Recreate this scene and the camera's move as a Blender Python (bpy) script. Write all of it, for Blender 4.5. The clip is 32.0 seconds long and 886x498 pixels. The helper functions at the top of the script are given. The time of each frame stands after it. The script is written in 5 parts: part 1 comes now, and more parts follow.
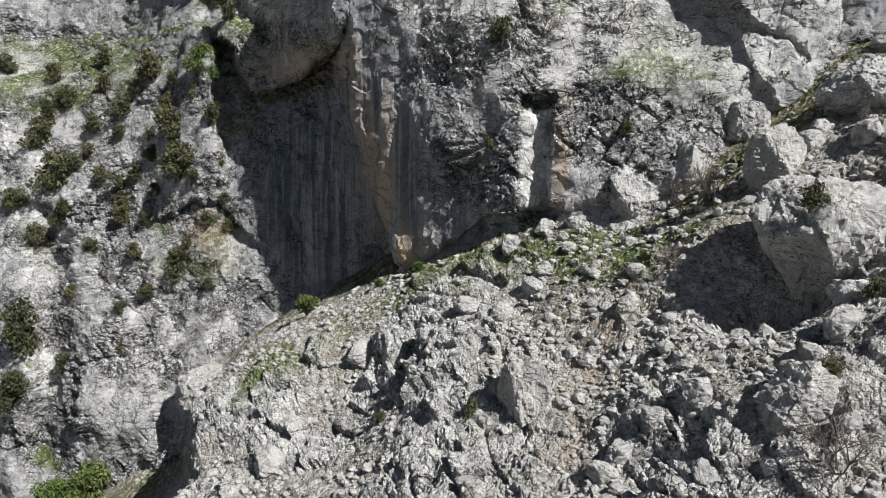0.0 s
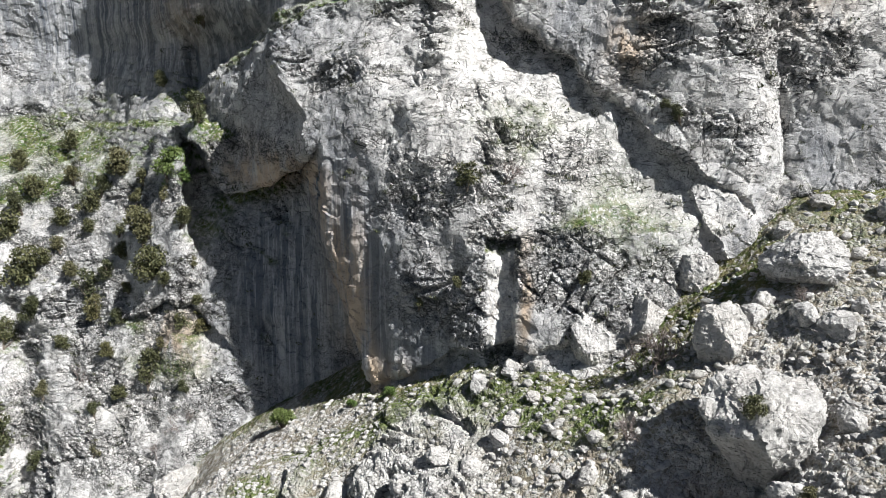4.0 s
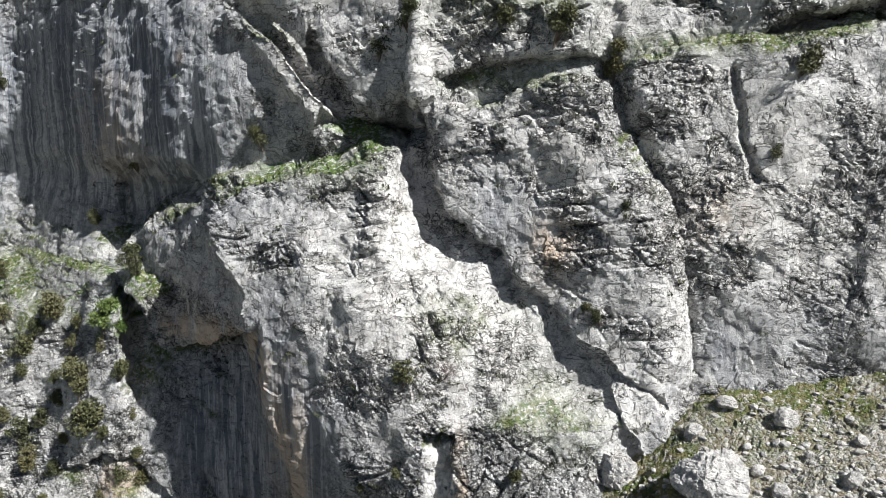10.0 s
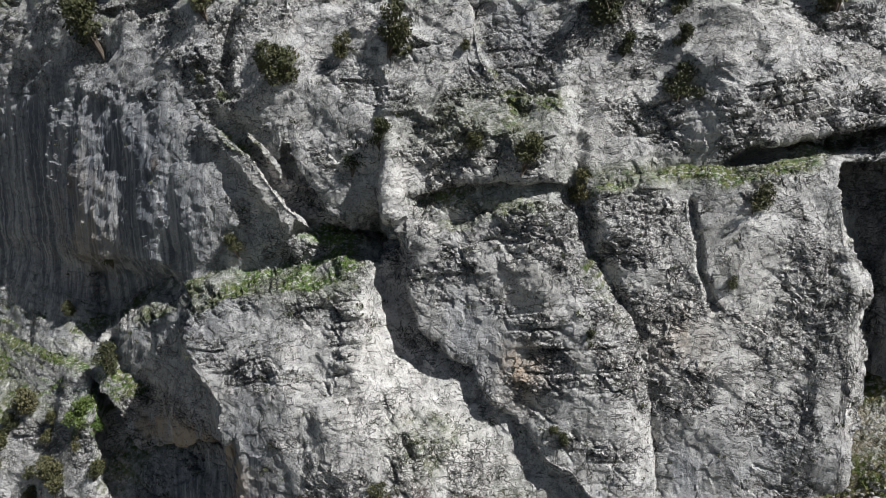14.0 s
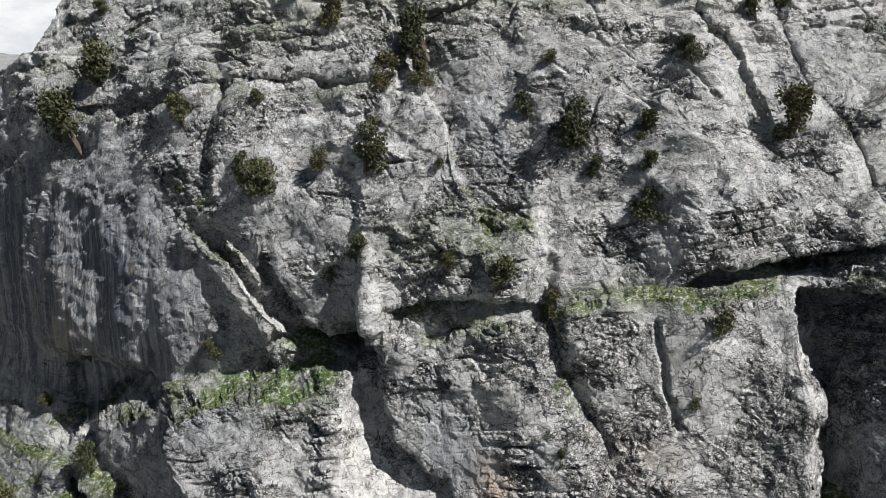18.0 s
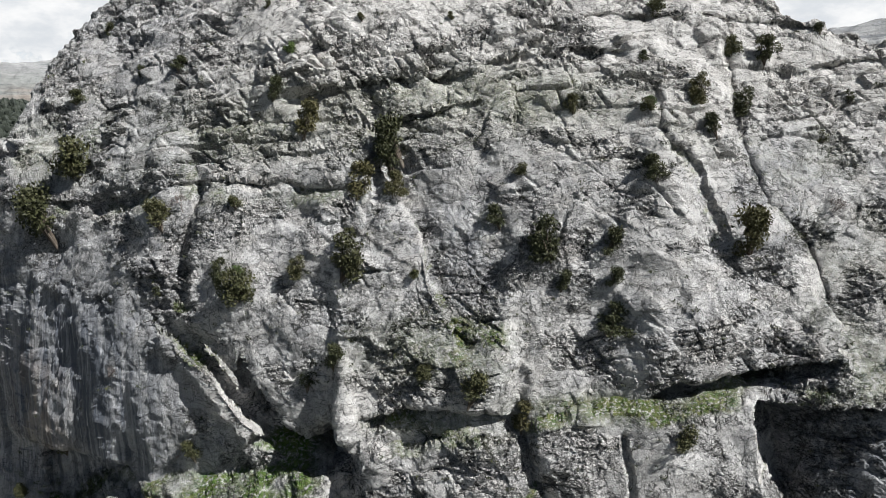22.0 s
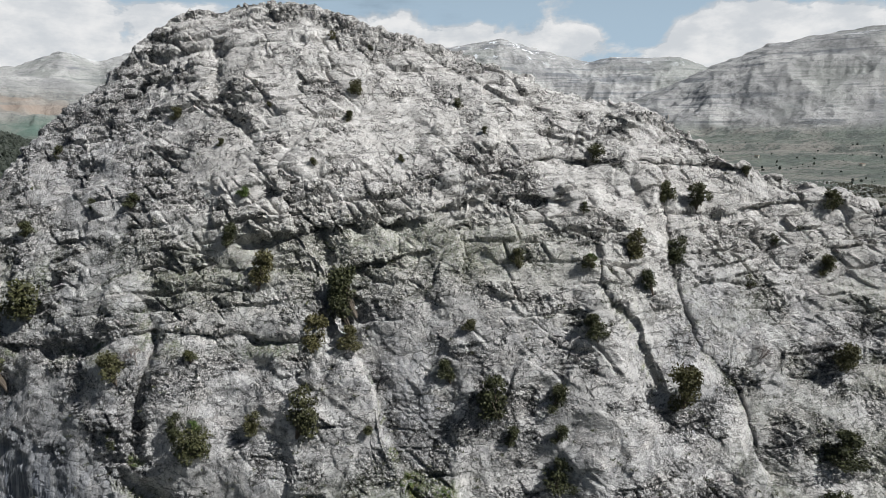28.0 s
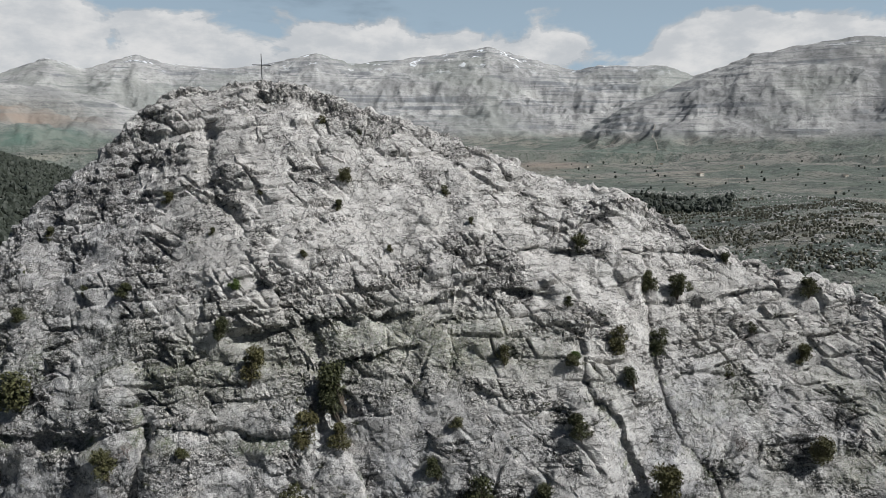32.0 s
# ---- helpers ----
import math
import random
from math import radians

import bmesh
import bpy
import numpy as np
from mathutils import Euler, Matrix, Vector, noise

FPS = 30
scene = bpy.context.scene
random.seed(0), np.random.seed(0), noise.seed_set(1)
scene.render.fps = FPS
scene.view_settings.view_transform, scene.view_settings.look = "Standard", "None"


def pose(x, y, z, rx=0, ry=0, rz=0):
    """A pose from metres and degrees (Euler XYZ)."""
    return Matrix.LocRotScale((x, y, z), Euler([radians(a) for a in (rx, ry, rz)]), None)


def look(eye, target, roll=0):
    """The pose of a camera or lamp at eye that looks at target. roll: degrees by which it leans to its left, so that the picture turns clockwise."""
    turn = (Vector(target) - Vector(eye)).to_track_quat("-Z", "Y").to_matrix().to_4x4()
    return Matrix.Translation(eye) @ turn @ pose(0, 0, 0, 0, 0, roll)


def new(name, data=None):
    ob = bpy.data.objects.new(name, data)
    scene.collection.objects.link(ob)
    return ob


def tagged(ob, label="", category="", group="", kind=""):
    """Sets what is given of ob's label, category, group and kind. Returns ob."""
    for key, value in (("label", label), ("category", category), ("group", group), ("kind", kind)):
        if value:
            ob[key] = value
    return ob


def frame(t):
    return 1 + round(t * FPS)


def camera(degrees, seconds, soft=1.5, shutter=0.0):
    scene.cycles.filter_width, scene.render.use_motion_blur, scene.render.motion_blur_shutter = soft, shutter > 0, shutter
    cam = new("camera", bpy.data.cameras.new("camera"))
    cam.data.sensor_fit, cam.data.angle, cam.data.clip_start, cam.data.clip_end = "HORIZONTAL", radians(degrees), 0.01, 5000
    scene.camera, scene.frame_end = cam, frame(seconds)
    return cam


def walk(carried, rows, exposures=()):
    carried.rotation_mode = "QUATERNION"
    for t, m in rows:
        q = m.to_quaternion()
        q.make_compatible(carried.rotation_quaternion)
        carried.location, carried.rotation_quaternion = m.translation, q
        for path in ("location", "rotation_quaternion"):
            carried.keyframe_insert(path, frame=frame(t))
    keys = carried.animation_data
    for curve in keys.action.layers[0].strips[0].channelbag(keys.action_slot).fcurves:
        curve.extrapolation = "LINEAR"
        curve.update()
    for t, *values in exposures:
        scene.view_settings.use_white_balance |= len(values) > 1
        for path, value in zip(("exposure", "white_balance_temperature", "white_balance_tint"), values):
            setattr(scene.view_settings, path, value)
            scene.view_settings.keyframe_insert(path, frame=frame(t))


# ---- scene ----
cam = camera(64.8, 32.0, soft=0.8)
METRES, EYE, TILT, LEAN, TURN = 100.0, 40.0, -11.8, 0.0, 0.0
ROWS = [
    (0.0, 0.0, 0.0, 0.0, 0.0, 0.0, -0.0),
    (0.5, -0.0, -0.003, 0.0146, 0.04, -0.02, 0.07),
    (1.0, -0.0004, -0.0066, 0.0303, -0.01, 0.0, 0.13),
    (1.5, -0.0008, -0.0103, 0.0463, -0.39, 0.01, 0.28),
    (2.0, -0.0013, -0.014, 0.0627, -0.81, -0.01, 0.4),
    (2.5, -0.0015, -0.0175, 0.079, -1.26, -0.04, 0.53),
    (3.0, -0.0014, -0.0208, 0.095, -1.71, -0.05, 0.64),
    (3.5, -0.0009, -0.0239, 0.1104, -2.16, -0.02, 0.74),
    (5.5, 0.001, -0.0358, 0.1731, -3.96, -0.0, 1.2),
    (6.0, 0.0019, -0.0386, 0.1884, -4.43, 0.03, 1.33),
    (6.5, 0.0024, -0.0416, 0.2033, -4.95, 0.07, 1.43),
    (7.0, 0.0031, -0.0445, 0.2187, -5.43, 0.09, 1.57),
    (7.5, 0.0036, -0.0474, 0.2338, -5.92, 0.13, 1.67),
    (8.0, 0.0041, -0.0504, 0.2496, -6.33, 0.12, 1.78),
    (8.5, 0.0045, -0.0533, 0.2655, -6.47, 0.12, 1.83),
    (9.0, 0.0047, -0.0564, 0.2794, -6.68, 0.22, 1.86),
    (9.5, 0.0055, -0.0591, 0.2954, -7.07, 0.19, 1.96),
    (10.0, 0.0059, -0.0621, 0.311, -7.52, 0.18, 2.05),
    (10.5, 0.0062, -0.0652, 0.326, -7.86, 0.23, 2.12),
    (11.0, 0.0067, -0.0683, 0.3417, -8.11, 0.22, 2.18),
    (11.5, 0.0072, -0.0713, 0.3566, -8.27, 0.29, 2.21),
    (12.0, 0.0077, -0.0744, 0.3716, -8.49, 0.36, 2.25),
    (12.5, 0.0081, -0.0774, 0.3871, -8.84, 0.38, 2.31),
    (13.0, 0.0087, -0.0805, 0.4027, -9.13, 0.36, 2.38),
    (13.5, 0.0092, -0.0836, 0.4176, -9.38, 0.42, 2.44),
    (14.0, 0.0095, -0.0867, 0.4326, -9.62, 0.46, 2.48),
    (14.5, 0.0095, -0.0899, 0.4482, -9.85, 0.47, 2.53),
    (16.5, 0.0105, -0.1026, 0.5091, -10.96, 0.66, 2.7),
    (17.0, 0.0107, -0.1058, 0.5243, -11.14, 0.69, 2.72),
    (17.5, 0.0111, -0.109, 0.5395, -11.32, 0.73, 2.75),
    (18.0, 0.0112, -0.1121, 0.5546, -11.6, 0.78, 2.81),
    (18.5, 0.0111, -0.1154, 0.5692, -11.86, 0.85, 2.83),
    (19.0, 0.0114, -0.1186, 0.5844, -12.09, 0.88, 2.87),
    (19.5, 0.0115, -0.1218, 0.6001, -12.36, 0.89, 2.92),
    (20.0, 0.0114, -0.125, 0.6149, -12.62, 0.95, 2.93),
    (20.5, 0.0117, -0.1284, 0.63, -12.86, 0.98, 2.95),
    (21.0, 0.0115, -0.1317, 0.6452, -13.13, 1.04, 2.98),
    (21.5, 0.0116, -0.1349, 0.6607, -13.4, 1.07, 3.01),
    (22.0, 0.0119, -0.1382, 0.6763, -13.68, 1.09, 3.06),
    (22.5, 0.0121, -0.1415, 0.6919, -13.98, 1.12, 3.12),
    (23.0, 0.0122, -0.1448, 0.7071, -14.31, 1.15, 3.16),
    (23.5, 0.0128, -0.1481, 0.7221, -14.62, 1.18, 3.21),
    (24.0, 0.013, -0.1513, 0.7371, -14.96, 1.2, 3.26),
    (24.5, 0.0135, -0.1545, 0.7523, -15.29, 1.22, 3.32),
    (25.0, 0.0136, -0.1577, 0.7676, -15.68, 1.23, 3.39),
    (25.5, 0.0135, -0.1608, 0.7829, -16.06, 1.25, 3.45),
    (27.5, 0.0139, -0.1734, 0.8441, -17.32, 1.31, 3.65),
    (28.0, 0.014, -0.1767, 0.8587, -17.56, 1.37, 3.67),
    (28.5, 0.0141, -0.18, 0.874, -17.77, 1.41, 3.7),
    (29.0, 0.0142, -0.1834, 0.8894, -17.92, 1.43, 3.74),
    (29.5, 0.0145, -0.1869, 0.9043, -18.03, 1.49, 3.74),
    (30.0, 0.0142, -0.19, 0.919, -18.15, 1.52, 3.75),
    (30.5, 0.0145, -0.1937, 0.9337, -18.25, 1.57, 3.75),
    (31.0, 0.0146, -0.1971, 0.9489, -18.35, 1.61, 3.77),
    (31.5, 0.0144, -0.2004, 0.9637, -18.44, 1.68, 3.77),
    (32.0, 0.0143, -0.2038, 0.9787, -18.53, 1.74, 3.78),
]
EXPOSURES = [(0.0, 0.14), (3.5, 0.50), (5.5, 0.84), (8.5, 0.82), (11.0, 0.33), (14.0, 0.02), (20.0, 0.08), (25.0, 0.03), (32.0, -0.38)]
walk(cam, [(t, pose(0, 0, EYE, TILT, LEAN, TURN) @ pose(METRES * x, METRES * y, METRES * z, 90 + pitch, roll, yaw)) for t, x, y, z, yaw, pitch, roll in ROWS], EXPOSURES)
SUN_POWER, SKY_POWER, CLOUD = 6.2, 0.033, 0.98
COL_STEP, ROWS_UP = 0.105, 940
# ---- light: high spring sun from the right, thin haze, clear sky ----
SUN = Vector((0.52, -0.45, 0.725)).normalized()
world = bpy.data.worlds.new("sky")
scene.world = world
world.use_nodes = True
wn, wl = world.node_tree.nodes, world.node_tree.links
wn.clear()
sky = wn.new("ShaderNodeTexSky")
sky.sky_type, sky.sun_disc = "NISHITA", False
sky.sun_elevation, sky.sun_rotation = math.asin(SUN.z), math.atan2(SUN.x, SUN.y)
sky.altitude, sky.air_density, sky.dust_density, sky.ozone_density = 1200, 1.0, 1.6, 1.2
wb_node, wo = wn.new("ShaderNodeBackground"), wn.new("ShaderNodeOutputWorld")
wb_node.inputs["Strength"].default_value = SKY_POWER
wl.new(sky.outputs[0], wb_node.inputs["Color"])
wl.new(wb_node.outputs[0], wo.inputs["Surface"])
sun = new("sun", bpy.data.lights.new("sun", "SUN"))
sun.data.energy, sun.data.angle, sun.data.color = SUN_POWER, radians(0.53), (0.985, 0.99, 0.985)
sun.matrix_world = look(SUN * 400, (0, 0, 0))


# ---- materials ----
class Nodes:
    """A short hand for one node material."""

    def __init__(self, name, rough=0.9, spec=0.25):
        self.mat = bpy.data.materials.new(name)
        self.mat.use_nodes = True
        self.n, self.l = self.mat.node_tree.nodes, self.mat.node_tree.links
        self.shader = self.n["Principled BSDF"]
        self.shader.inputs["Roughness"].default_value = rough
        self.shader.inputs["Specular IOR Level"].default_value = spec
        self.where = self.n.new("ShaderNodeTexCoord").outputs["Object"]

    def put(self, value, socket):
        if hasattr(value, "links"):
            self.l.new(value, socket)
        else:
            socket.default_value = (*value, 1) if isinstance(value, tuple) and len(value) == 3 and socket.type == "RGBA" else value

    def scaled(self, scale, turn=(0, 0, 0)):
        m = self.n.new("ShaderNodeMapping")
        m.inputs["Scale"].default_value = scale
        m.inputs["Rotation"].default_value = [radians(a) for a in turn]
        self.l.new(self.where, m.inputs["Vector"])
        return m.outputs[0]

    def noise(self, scale, detail=5, rough=0.55, vec=None, distort=0.0):
        t = self.n.new("ShaderNodeTexNoise")
        for k, v in (("Scale", scale), ("Detail", detail), ("Roughness", rough), ("Distortion", distort)):
            t.inputs[k].default_value = v
        self.l.new(vec or self.where, t.inputs["Vector"])
        return t.outputs["Fac"]

    def cells(self, scale, feature="F1", vec=None, out="Distance", jitter=1.0):
        t = self.n.new("ShaderNodeTexVoronoi")
        t.feature = feature
        t.inputs["Scale"].default_value = scale
        t.inputs["Randomness"].default_value = jitter
        self.l.new(vec or self.where, t.inputs["Vector"])
        return t.outputs[out]

    def ramp(self, fac, lo, hi, a=0.0, b=1.0):
        r = self.n.new("ShaderNodeMapRange")
        r.interpolation_type = "SMOOTHSTEP"
        for k, v in (("From Min", lo), ("From Max", hi), ("To Min", a), ("To Max", b)):
            r.inputs[k].default_value = v
        self.l.new(fac, r.inputs["Value"])
        return r.outputs["Result"]

    def math(self, op, a, b=0.0):
        m = self.n.new("ShaderNodeMath")
        m.operation = op
        self.put(a, m.inputs[0]), self.put(b, m.inputs[1])
        return m.outputs[0]

    def mix(self, fac, a, b, kind="MIX"):
        m = self.n.new("ShaderNodeMix")
        m.data_type, m.blend_type = "RGBA", kind
        self.put(fac, m.inputs["Factor"]), self.put(a, m.inputs[6]), self.put(b, m.inputs[7])
        return m.outputs[2]

    def lines(self, scale, turn, width, detail=4, distort=0.3):
        """Thin wandering lines: where a stretched noise passes its middle."""
        n = self.noise(1.0, detail, 0.5, self.scaled(scale, turn), distort)
        return self.ramp(self.math("ABSOLUTE", self.math("SUBTRACT", n, 0.5)), width * 0.25, width, 1.0, 0.0)

    def facets(self, scale, vec):
        """Cells, each a tilted plane of its own: the height, a chance value and the nearness to the joints."""
        t = self.n.new("ShaderNodeTexVoronoi")
        t.inputs["Scale"].default_value = scale
        self.l.new(vec, t.inputs["Vector"])
        away, lean, dot = (self.n.new("ShaderNodeVectorMath") for _ in range(3))
        away.operation, lean.operation, dot.operation = "SUBTRACT", "SUBTRACT", "DOT_PRODUCT"
        self.l.new(vec, away.inputs[0]), self.l.new(t.outputs["Position"], away.inputs[1])
        self.l.new(t.outputs["Color"], lean.inputs[0])
        lean.inputs[1].default_value = (0.5, 0.5, 0.5)
        self.l.new(away.outputs[0], dot.inputs[0]), self.l.new(lean.outputs[0], dot.inputs[1])
        sep = self.n.new("ShaderNodeSeparateColor")
        self.l.new(t.outputs["Color"], sep.inputs[0])
        return dot.outputs["Value"], sep.outputs[0], self.cells(scale, "DISTANCE_TO_EDGE", vec)

    def attr(self, name):
        a = self.n.new("ShaderNodeAttribute")
        a.attribute_name = name
        return a.outputs["Fac"]

    def chance(self):
        return self.n.new("ShaderNodeObjectInfo").outputs["Random"]

    def island(self):
        return self.n.new("ShaderNodeNewGeometry").outputs["Random Per Island"]

    def bump(self, height, strength, distance):
        b = self.n.new("ShaderNodeBump")
        b.inputs["Strength"].default_value, b.inputs["Distance"].default_value = strength, distance
        self.put(height, b.inputs["Height"])
        if self.shader.inputs["Normal"].is_linked:
            self.l.new(self.shader.inputs["Normal"].links[0].from_socket, b.inputs["Normal"])
        self.l.new(b.outputs[0], self.shader.inputs["Normal"])

    def colour(self, value):
        self.put(value, self.shader.inputs["Base Color"])
        return self.mat


def limestone(name, masks=True, k_fine=0.09):
    """Weathered grey limestone: jointed facets, pale breaks, grey crust, dark lichen, tan stains, blue-black water
    streaks, shade of recesses put into the colour.
    """
    k = Nodes(name, 0.92, 0.2)
    if not masks:
        k.where = k.n.new("ShaderNodeNewGeometry").outputs["Position"]
    big, mid, fine = k.noise(0.10, 4), k.noise(0.7, 6, 0.62), k.noise(5.0, 6, 0.7)
    stir = k.n.new("ShaderNodeTexNoise")
    stir.inputs["Scale"].default_value, stir.inputs["Detail"].default_value = 0.7, 2
    k.l.new(k.scaled((1, 1, 1)), stir.inputs["Vector"])
    bent = k.n.new("ShaderNodeVectorMath")
    bent.operation = "MULTIPLY_ADD"
    k.l.new(stir.outputs["Color"], bent.inputs[0])
    bent.inputs[1].default_value = (0.9, 0.9, 0.9)
    k.l.new(k.scaled((1, 1, 1.6), (8, 20, 0)), bent.inputs[2])
    slab, tone, edge = k.facets(0.42, bent.outputs[0])
    chip, tone2, edge2 = k.facets(1.5, bent.outputs[0])
    worn = k.attr("worn") if masks else k.ramp(k.noise(0.5, 3), 0.4, 0.6, 0.0, 0.35)
    col = k.mix(k.ramp(mid, 0.34, 0.60), (0.20, 0.198, 0.20), (0.535, 0.522, 0.508))
    col = k.mix(k.ramp(big, 0.42, 0.64, 0.0, 0.55), col, (0.50, 0.48, 0.455))
    col = k.mix(k.ramp(tone, 0.50, 0.95, 0.0, 0.55), col, (0.60, 0.565, 0.53))
    col = k.mix(k.ramp(tone2, 0.62, 1.0, 0.0, 0.40), col, (0.58, 0.565, 0.545))
    col = k.mix(k.math("MULTIPLY", k.ramp(tone2, 0.34, 0.0, 0.0, 0.55), worn), col, (0.17, 0.17, 0.172))
    col = k.mix(k.math("MULTIPLY", k.ramp(fine, 0.53, 0.58, 0.0, 0.95), k.ramp(worn, 0.0, 0.8, 0.55, 1.0)), col, (0.085, 0.086, 0.086))
    col = k.mix(k.ramp(k.noise(9.0, 5, 0.75), 0.55, 0.63, 0.0, 0.55), col, (0.68, 0.665, 0.645))
    # dark lichen, and the shade of small pockets painted into the colour
    lichen = k.math("MULTIPLY", k.ramp(k.noise(2.4, 6, 0.78), 0.53, 0.60), k.ramp(worn, 0.1, 0.9, 0.30, 1.0))
    col = k.mix(k.math("MULTIPLY", lichen, 0.8), col, (0.095, 0.097, 0.094))
    cut = 1.0 if masks else 0.3
    if masks:
        drip = k.noise(1.0, 5, 0.6, k.scaled((0.75, 0.25, 0.03)), 0.15)
        drip2 = k.noise(1.0, 4, 0.6, k.scaled((2.2, 0.5, 0.06)), 0.1)
        smooth = k.attr("smooth")
        cut = k.ramp(smooth, 0.2, 0.9, 1.0, 0.25)
        base = k.mix(k.ramp(k.noise(0.6, 5, 0.6), 0.35, 0.65), (0.30, 0.305, 0.32), (0.44, 0.44, 0.44))
        col = k.mix(k.math("MULTIPLY", smooth, 0.55), col, base)
        # blue-black water stains, together with recess shade put into the base colour
        stain_shade = k.math("MULTIPLY", k.attr("stain_shade"), k.ramp(k.noise(1.0, 6, 0.65, k.scaled((0.9, 0.5, 0.12))), 0.30, 0.62, 1.0, 0.55))
        col = k.mix(k.math("MULTIPLY", stain_shade, 0.85), col, k.mix(k.ramp(fine, 0.4, 0.6), (0.16, 0.175, 0.20), (0.085, 0.095, 0.115)))
        dark = k.math("MULTIPLY", k.ramp(drip, 0.44, 0.56), smooth)
        col = k.mix(k.math("MULTIPLY", dark, 0.75), col, (0.085, 0.098, 0.122))
        drip3 = k.noise(1.0, 5, 0.6, k.scaled((2.8, 0.5, 0.06)), 0.12)
        col = k.mix(k.math("MULTIPLY", k.math("MULTIPLY", k.ramp(drip3, 0.53, 0.60), smooth), k.ramp(k.noise(0.28, 5, 0.6), 0.44, 0.62, 0.02, 0.34)), col, (0.06, 0.065, 0.075))
        col = k.mix(k.math("MULTIPLY", k.math("MULTIPLY", k.ramp(drip2, 0.52, 0.60), smooth), 0.5), col, (0.46, 0.46, 0.465))
        pink = k.math("MULTIPLY", k.attr("pale"), k.ramp(k.noise(2.5, 6, 0.7), 0.62, 0.48, 0.45, 0.95))
        col = k.mix(pink, col, k.mix(k.ramp(mid, 0.3, 0.7), (0.50, 0.472, 0.44), (0.655, 0.63, 0.597)))
        tan = k.math("MULTIPLY", k.attr("tan"), k.ramp(k.noise(0.5, 5, 0.65, k.scaled((1, 1, 0.3))), 0.33, 0.6))
        col = k.mix(tan, col, (0.44, 0.345, 0.26))
    else:
        col = k.mix(k.ramp(k.chance(), 0.0, 1.0, 0.25, 0.6), col, (0.42, 0.395, 0.36))
    where = k.math("MULTIPLY", k.ramp(k.noise(0.45, 6, 0.65), 0.50, 0.60), k.ramp(worn, 0.1, 0.8, 0.5, 1.0))
    crack = k.math("MAXIMUM", k.ramp(edge, 0.012, 0.07, 1.0, 0.0), k.math("MULTIPLY", k.ramp(edge2, 0.02, 0.085, 1.0, 0.0), 0.9))
    bedding = k.math("MULTIPLY", k.lines((0.34, 0.34, 0.95), (6, 10, 0), 0.022, 3, 0.3), k.ramp(k.noise(0.5, 4), 0.42, 0.58))
    joint = k.math("MULTIPLY", k.lines((0.7, 0.7, 0.26), (0, -28, 0), 0.018, 3, 0.3), k.ramp(k.noise(0.4, 4), 0.44, 0.60))
    crack = k.math("MAXIMUM", k.math("MULTIPLY", crack, where), k.math("MAXIMUM", bedding, joint))
    karst = k.math("MULTIPLY", k.lines((1.15, 1.15, 1.5), (0, 15, 0), 0.035, 3), k.ramp(worn, 0.45, 1.0, 0.0, 0.8))
    crack = k.math("MULTIPLY", k.math("MAXIMUM", crack, k.math("MULTIPLY", karst, 0.85)), cut)
    col = k.mix(k.math("MULTIPLY", crack, k.ramp(worn, 0.0, 0.5, 0.6, 0.92)), col, (0.04, 0.038, 0.036))
    if masks:
        turf = k.mix(k.ramp(k.noise(1.3, 4), 0.35, 0.65), (0.05, 0.10, 0.018), (0.125, 0.14, 0.05))
        turf = k.mix(k.ramp(k.noise(6.0, 3), 0.52, 0.66, 0, 0.7), turf, (0.20, 0.155, 0.095))
        lush = k.mix(k.ramp(k.noise(1.6, 5, 0.7), 0.36, 0.62), (0.045, 0.13, 0.018), (0.11, 0.21, 0.035))
        turf = k.mix(k.attr("lush"), turf, lush)
        grass = k.math("MULTIPLY", k.attr("grass"), k.ramp(k.noise(2.2, 5, 0.65), 0.36, 0.52))
        col = k.mix(grass, col, turf)
    pit = k.math("MULTIPLY", k.ramp(k.cells(1.9, vec=bent.outputs[0]), 0.10, 0.20, 1.0, 0.0), k.ramp(k.noise(0.35, 4), 0.50, 0.60))
    col = k.mix(k.math("MULTIPLY", pit, 0.8), col, (0.06, 0.058, 0.055))
    k.bump(k.math("MULTIPLY", k.math("MAXIMUM", crack, pit), -1.0), 1.0, 0.24)
    k.bump(k.math("MULTIPLY", slab, cut), 1.0, 0.30)
    lump = k.math("ADD", k.ramp(edge, 0.0, 0.30, 0.0, 1.0), k.math("MULTIPLY", k.ramp(edge2, 0.0, 0.22), 0.55))
    k.bump(k.math("MULTIPLY", lump, k.math("MULTIPLY", cut, k.ramp(worn, 0.0, 0.9, 0.1, 1.0))), 1.0, 0.14)
    k.bump(k.math("MULTIPLY", chip, k.math("MULTIPLY", cut, k.ramp(worn, 0.0, 0.9, 0.2, 1.0))), 1.0, 0.42)
    k.bump(k.noise(2.2, 6, 0.7), 0.5, 0.12)
    k.bump(k.noise(8.0, 6, 0.75), 0.9, k_fine)
    return k.colour(col)


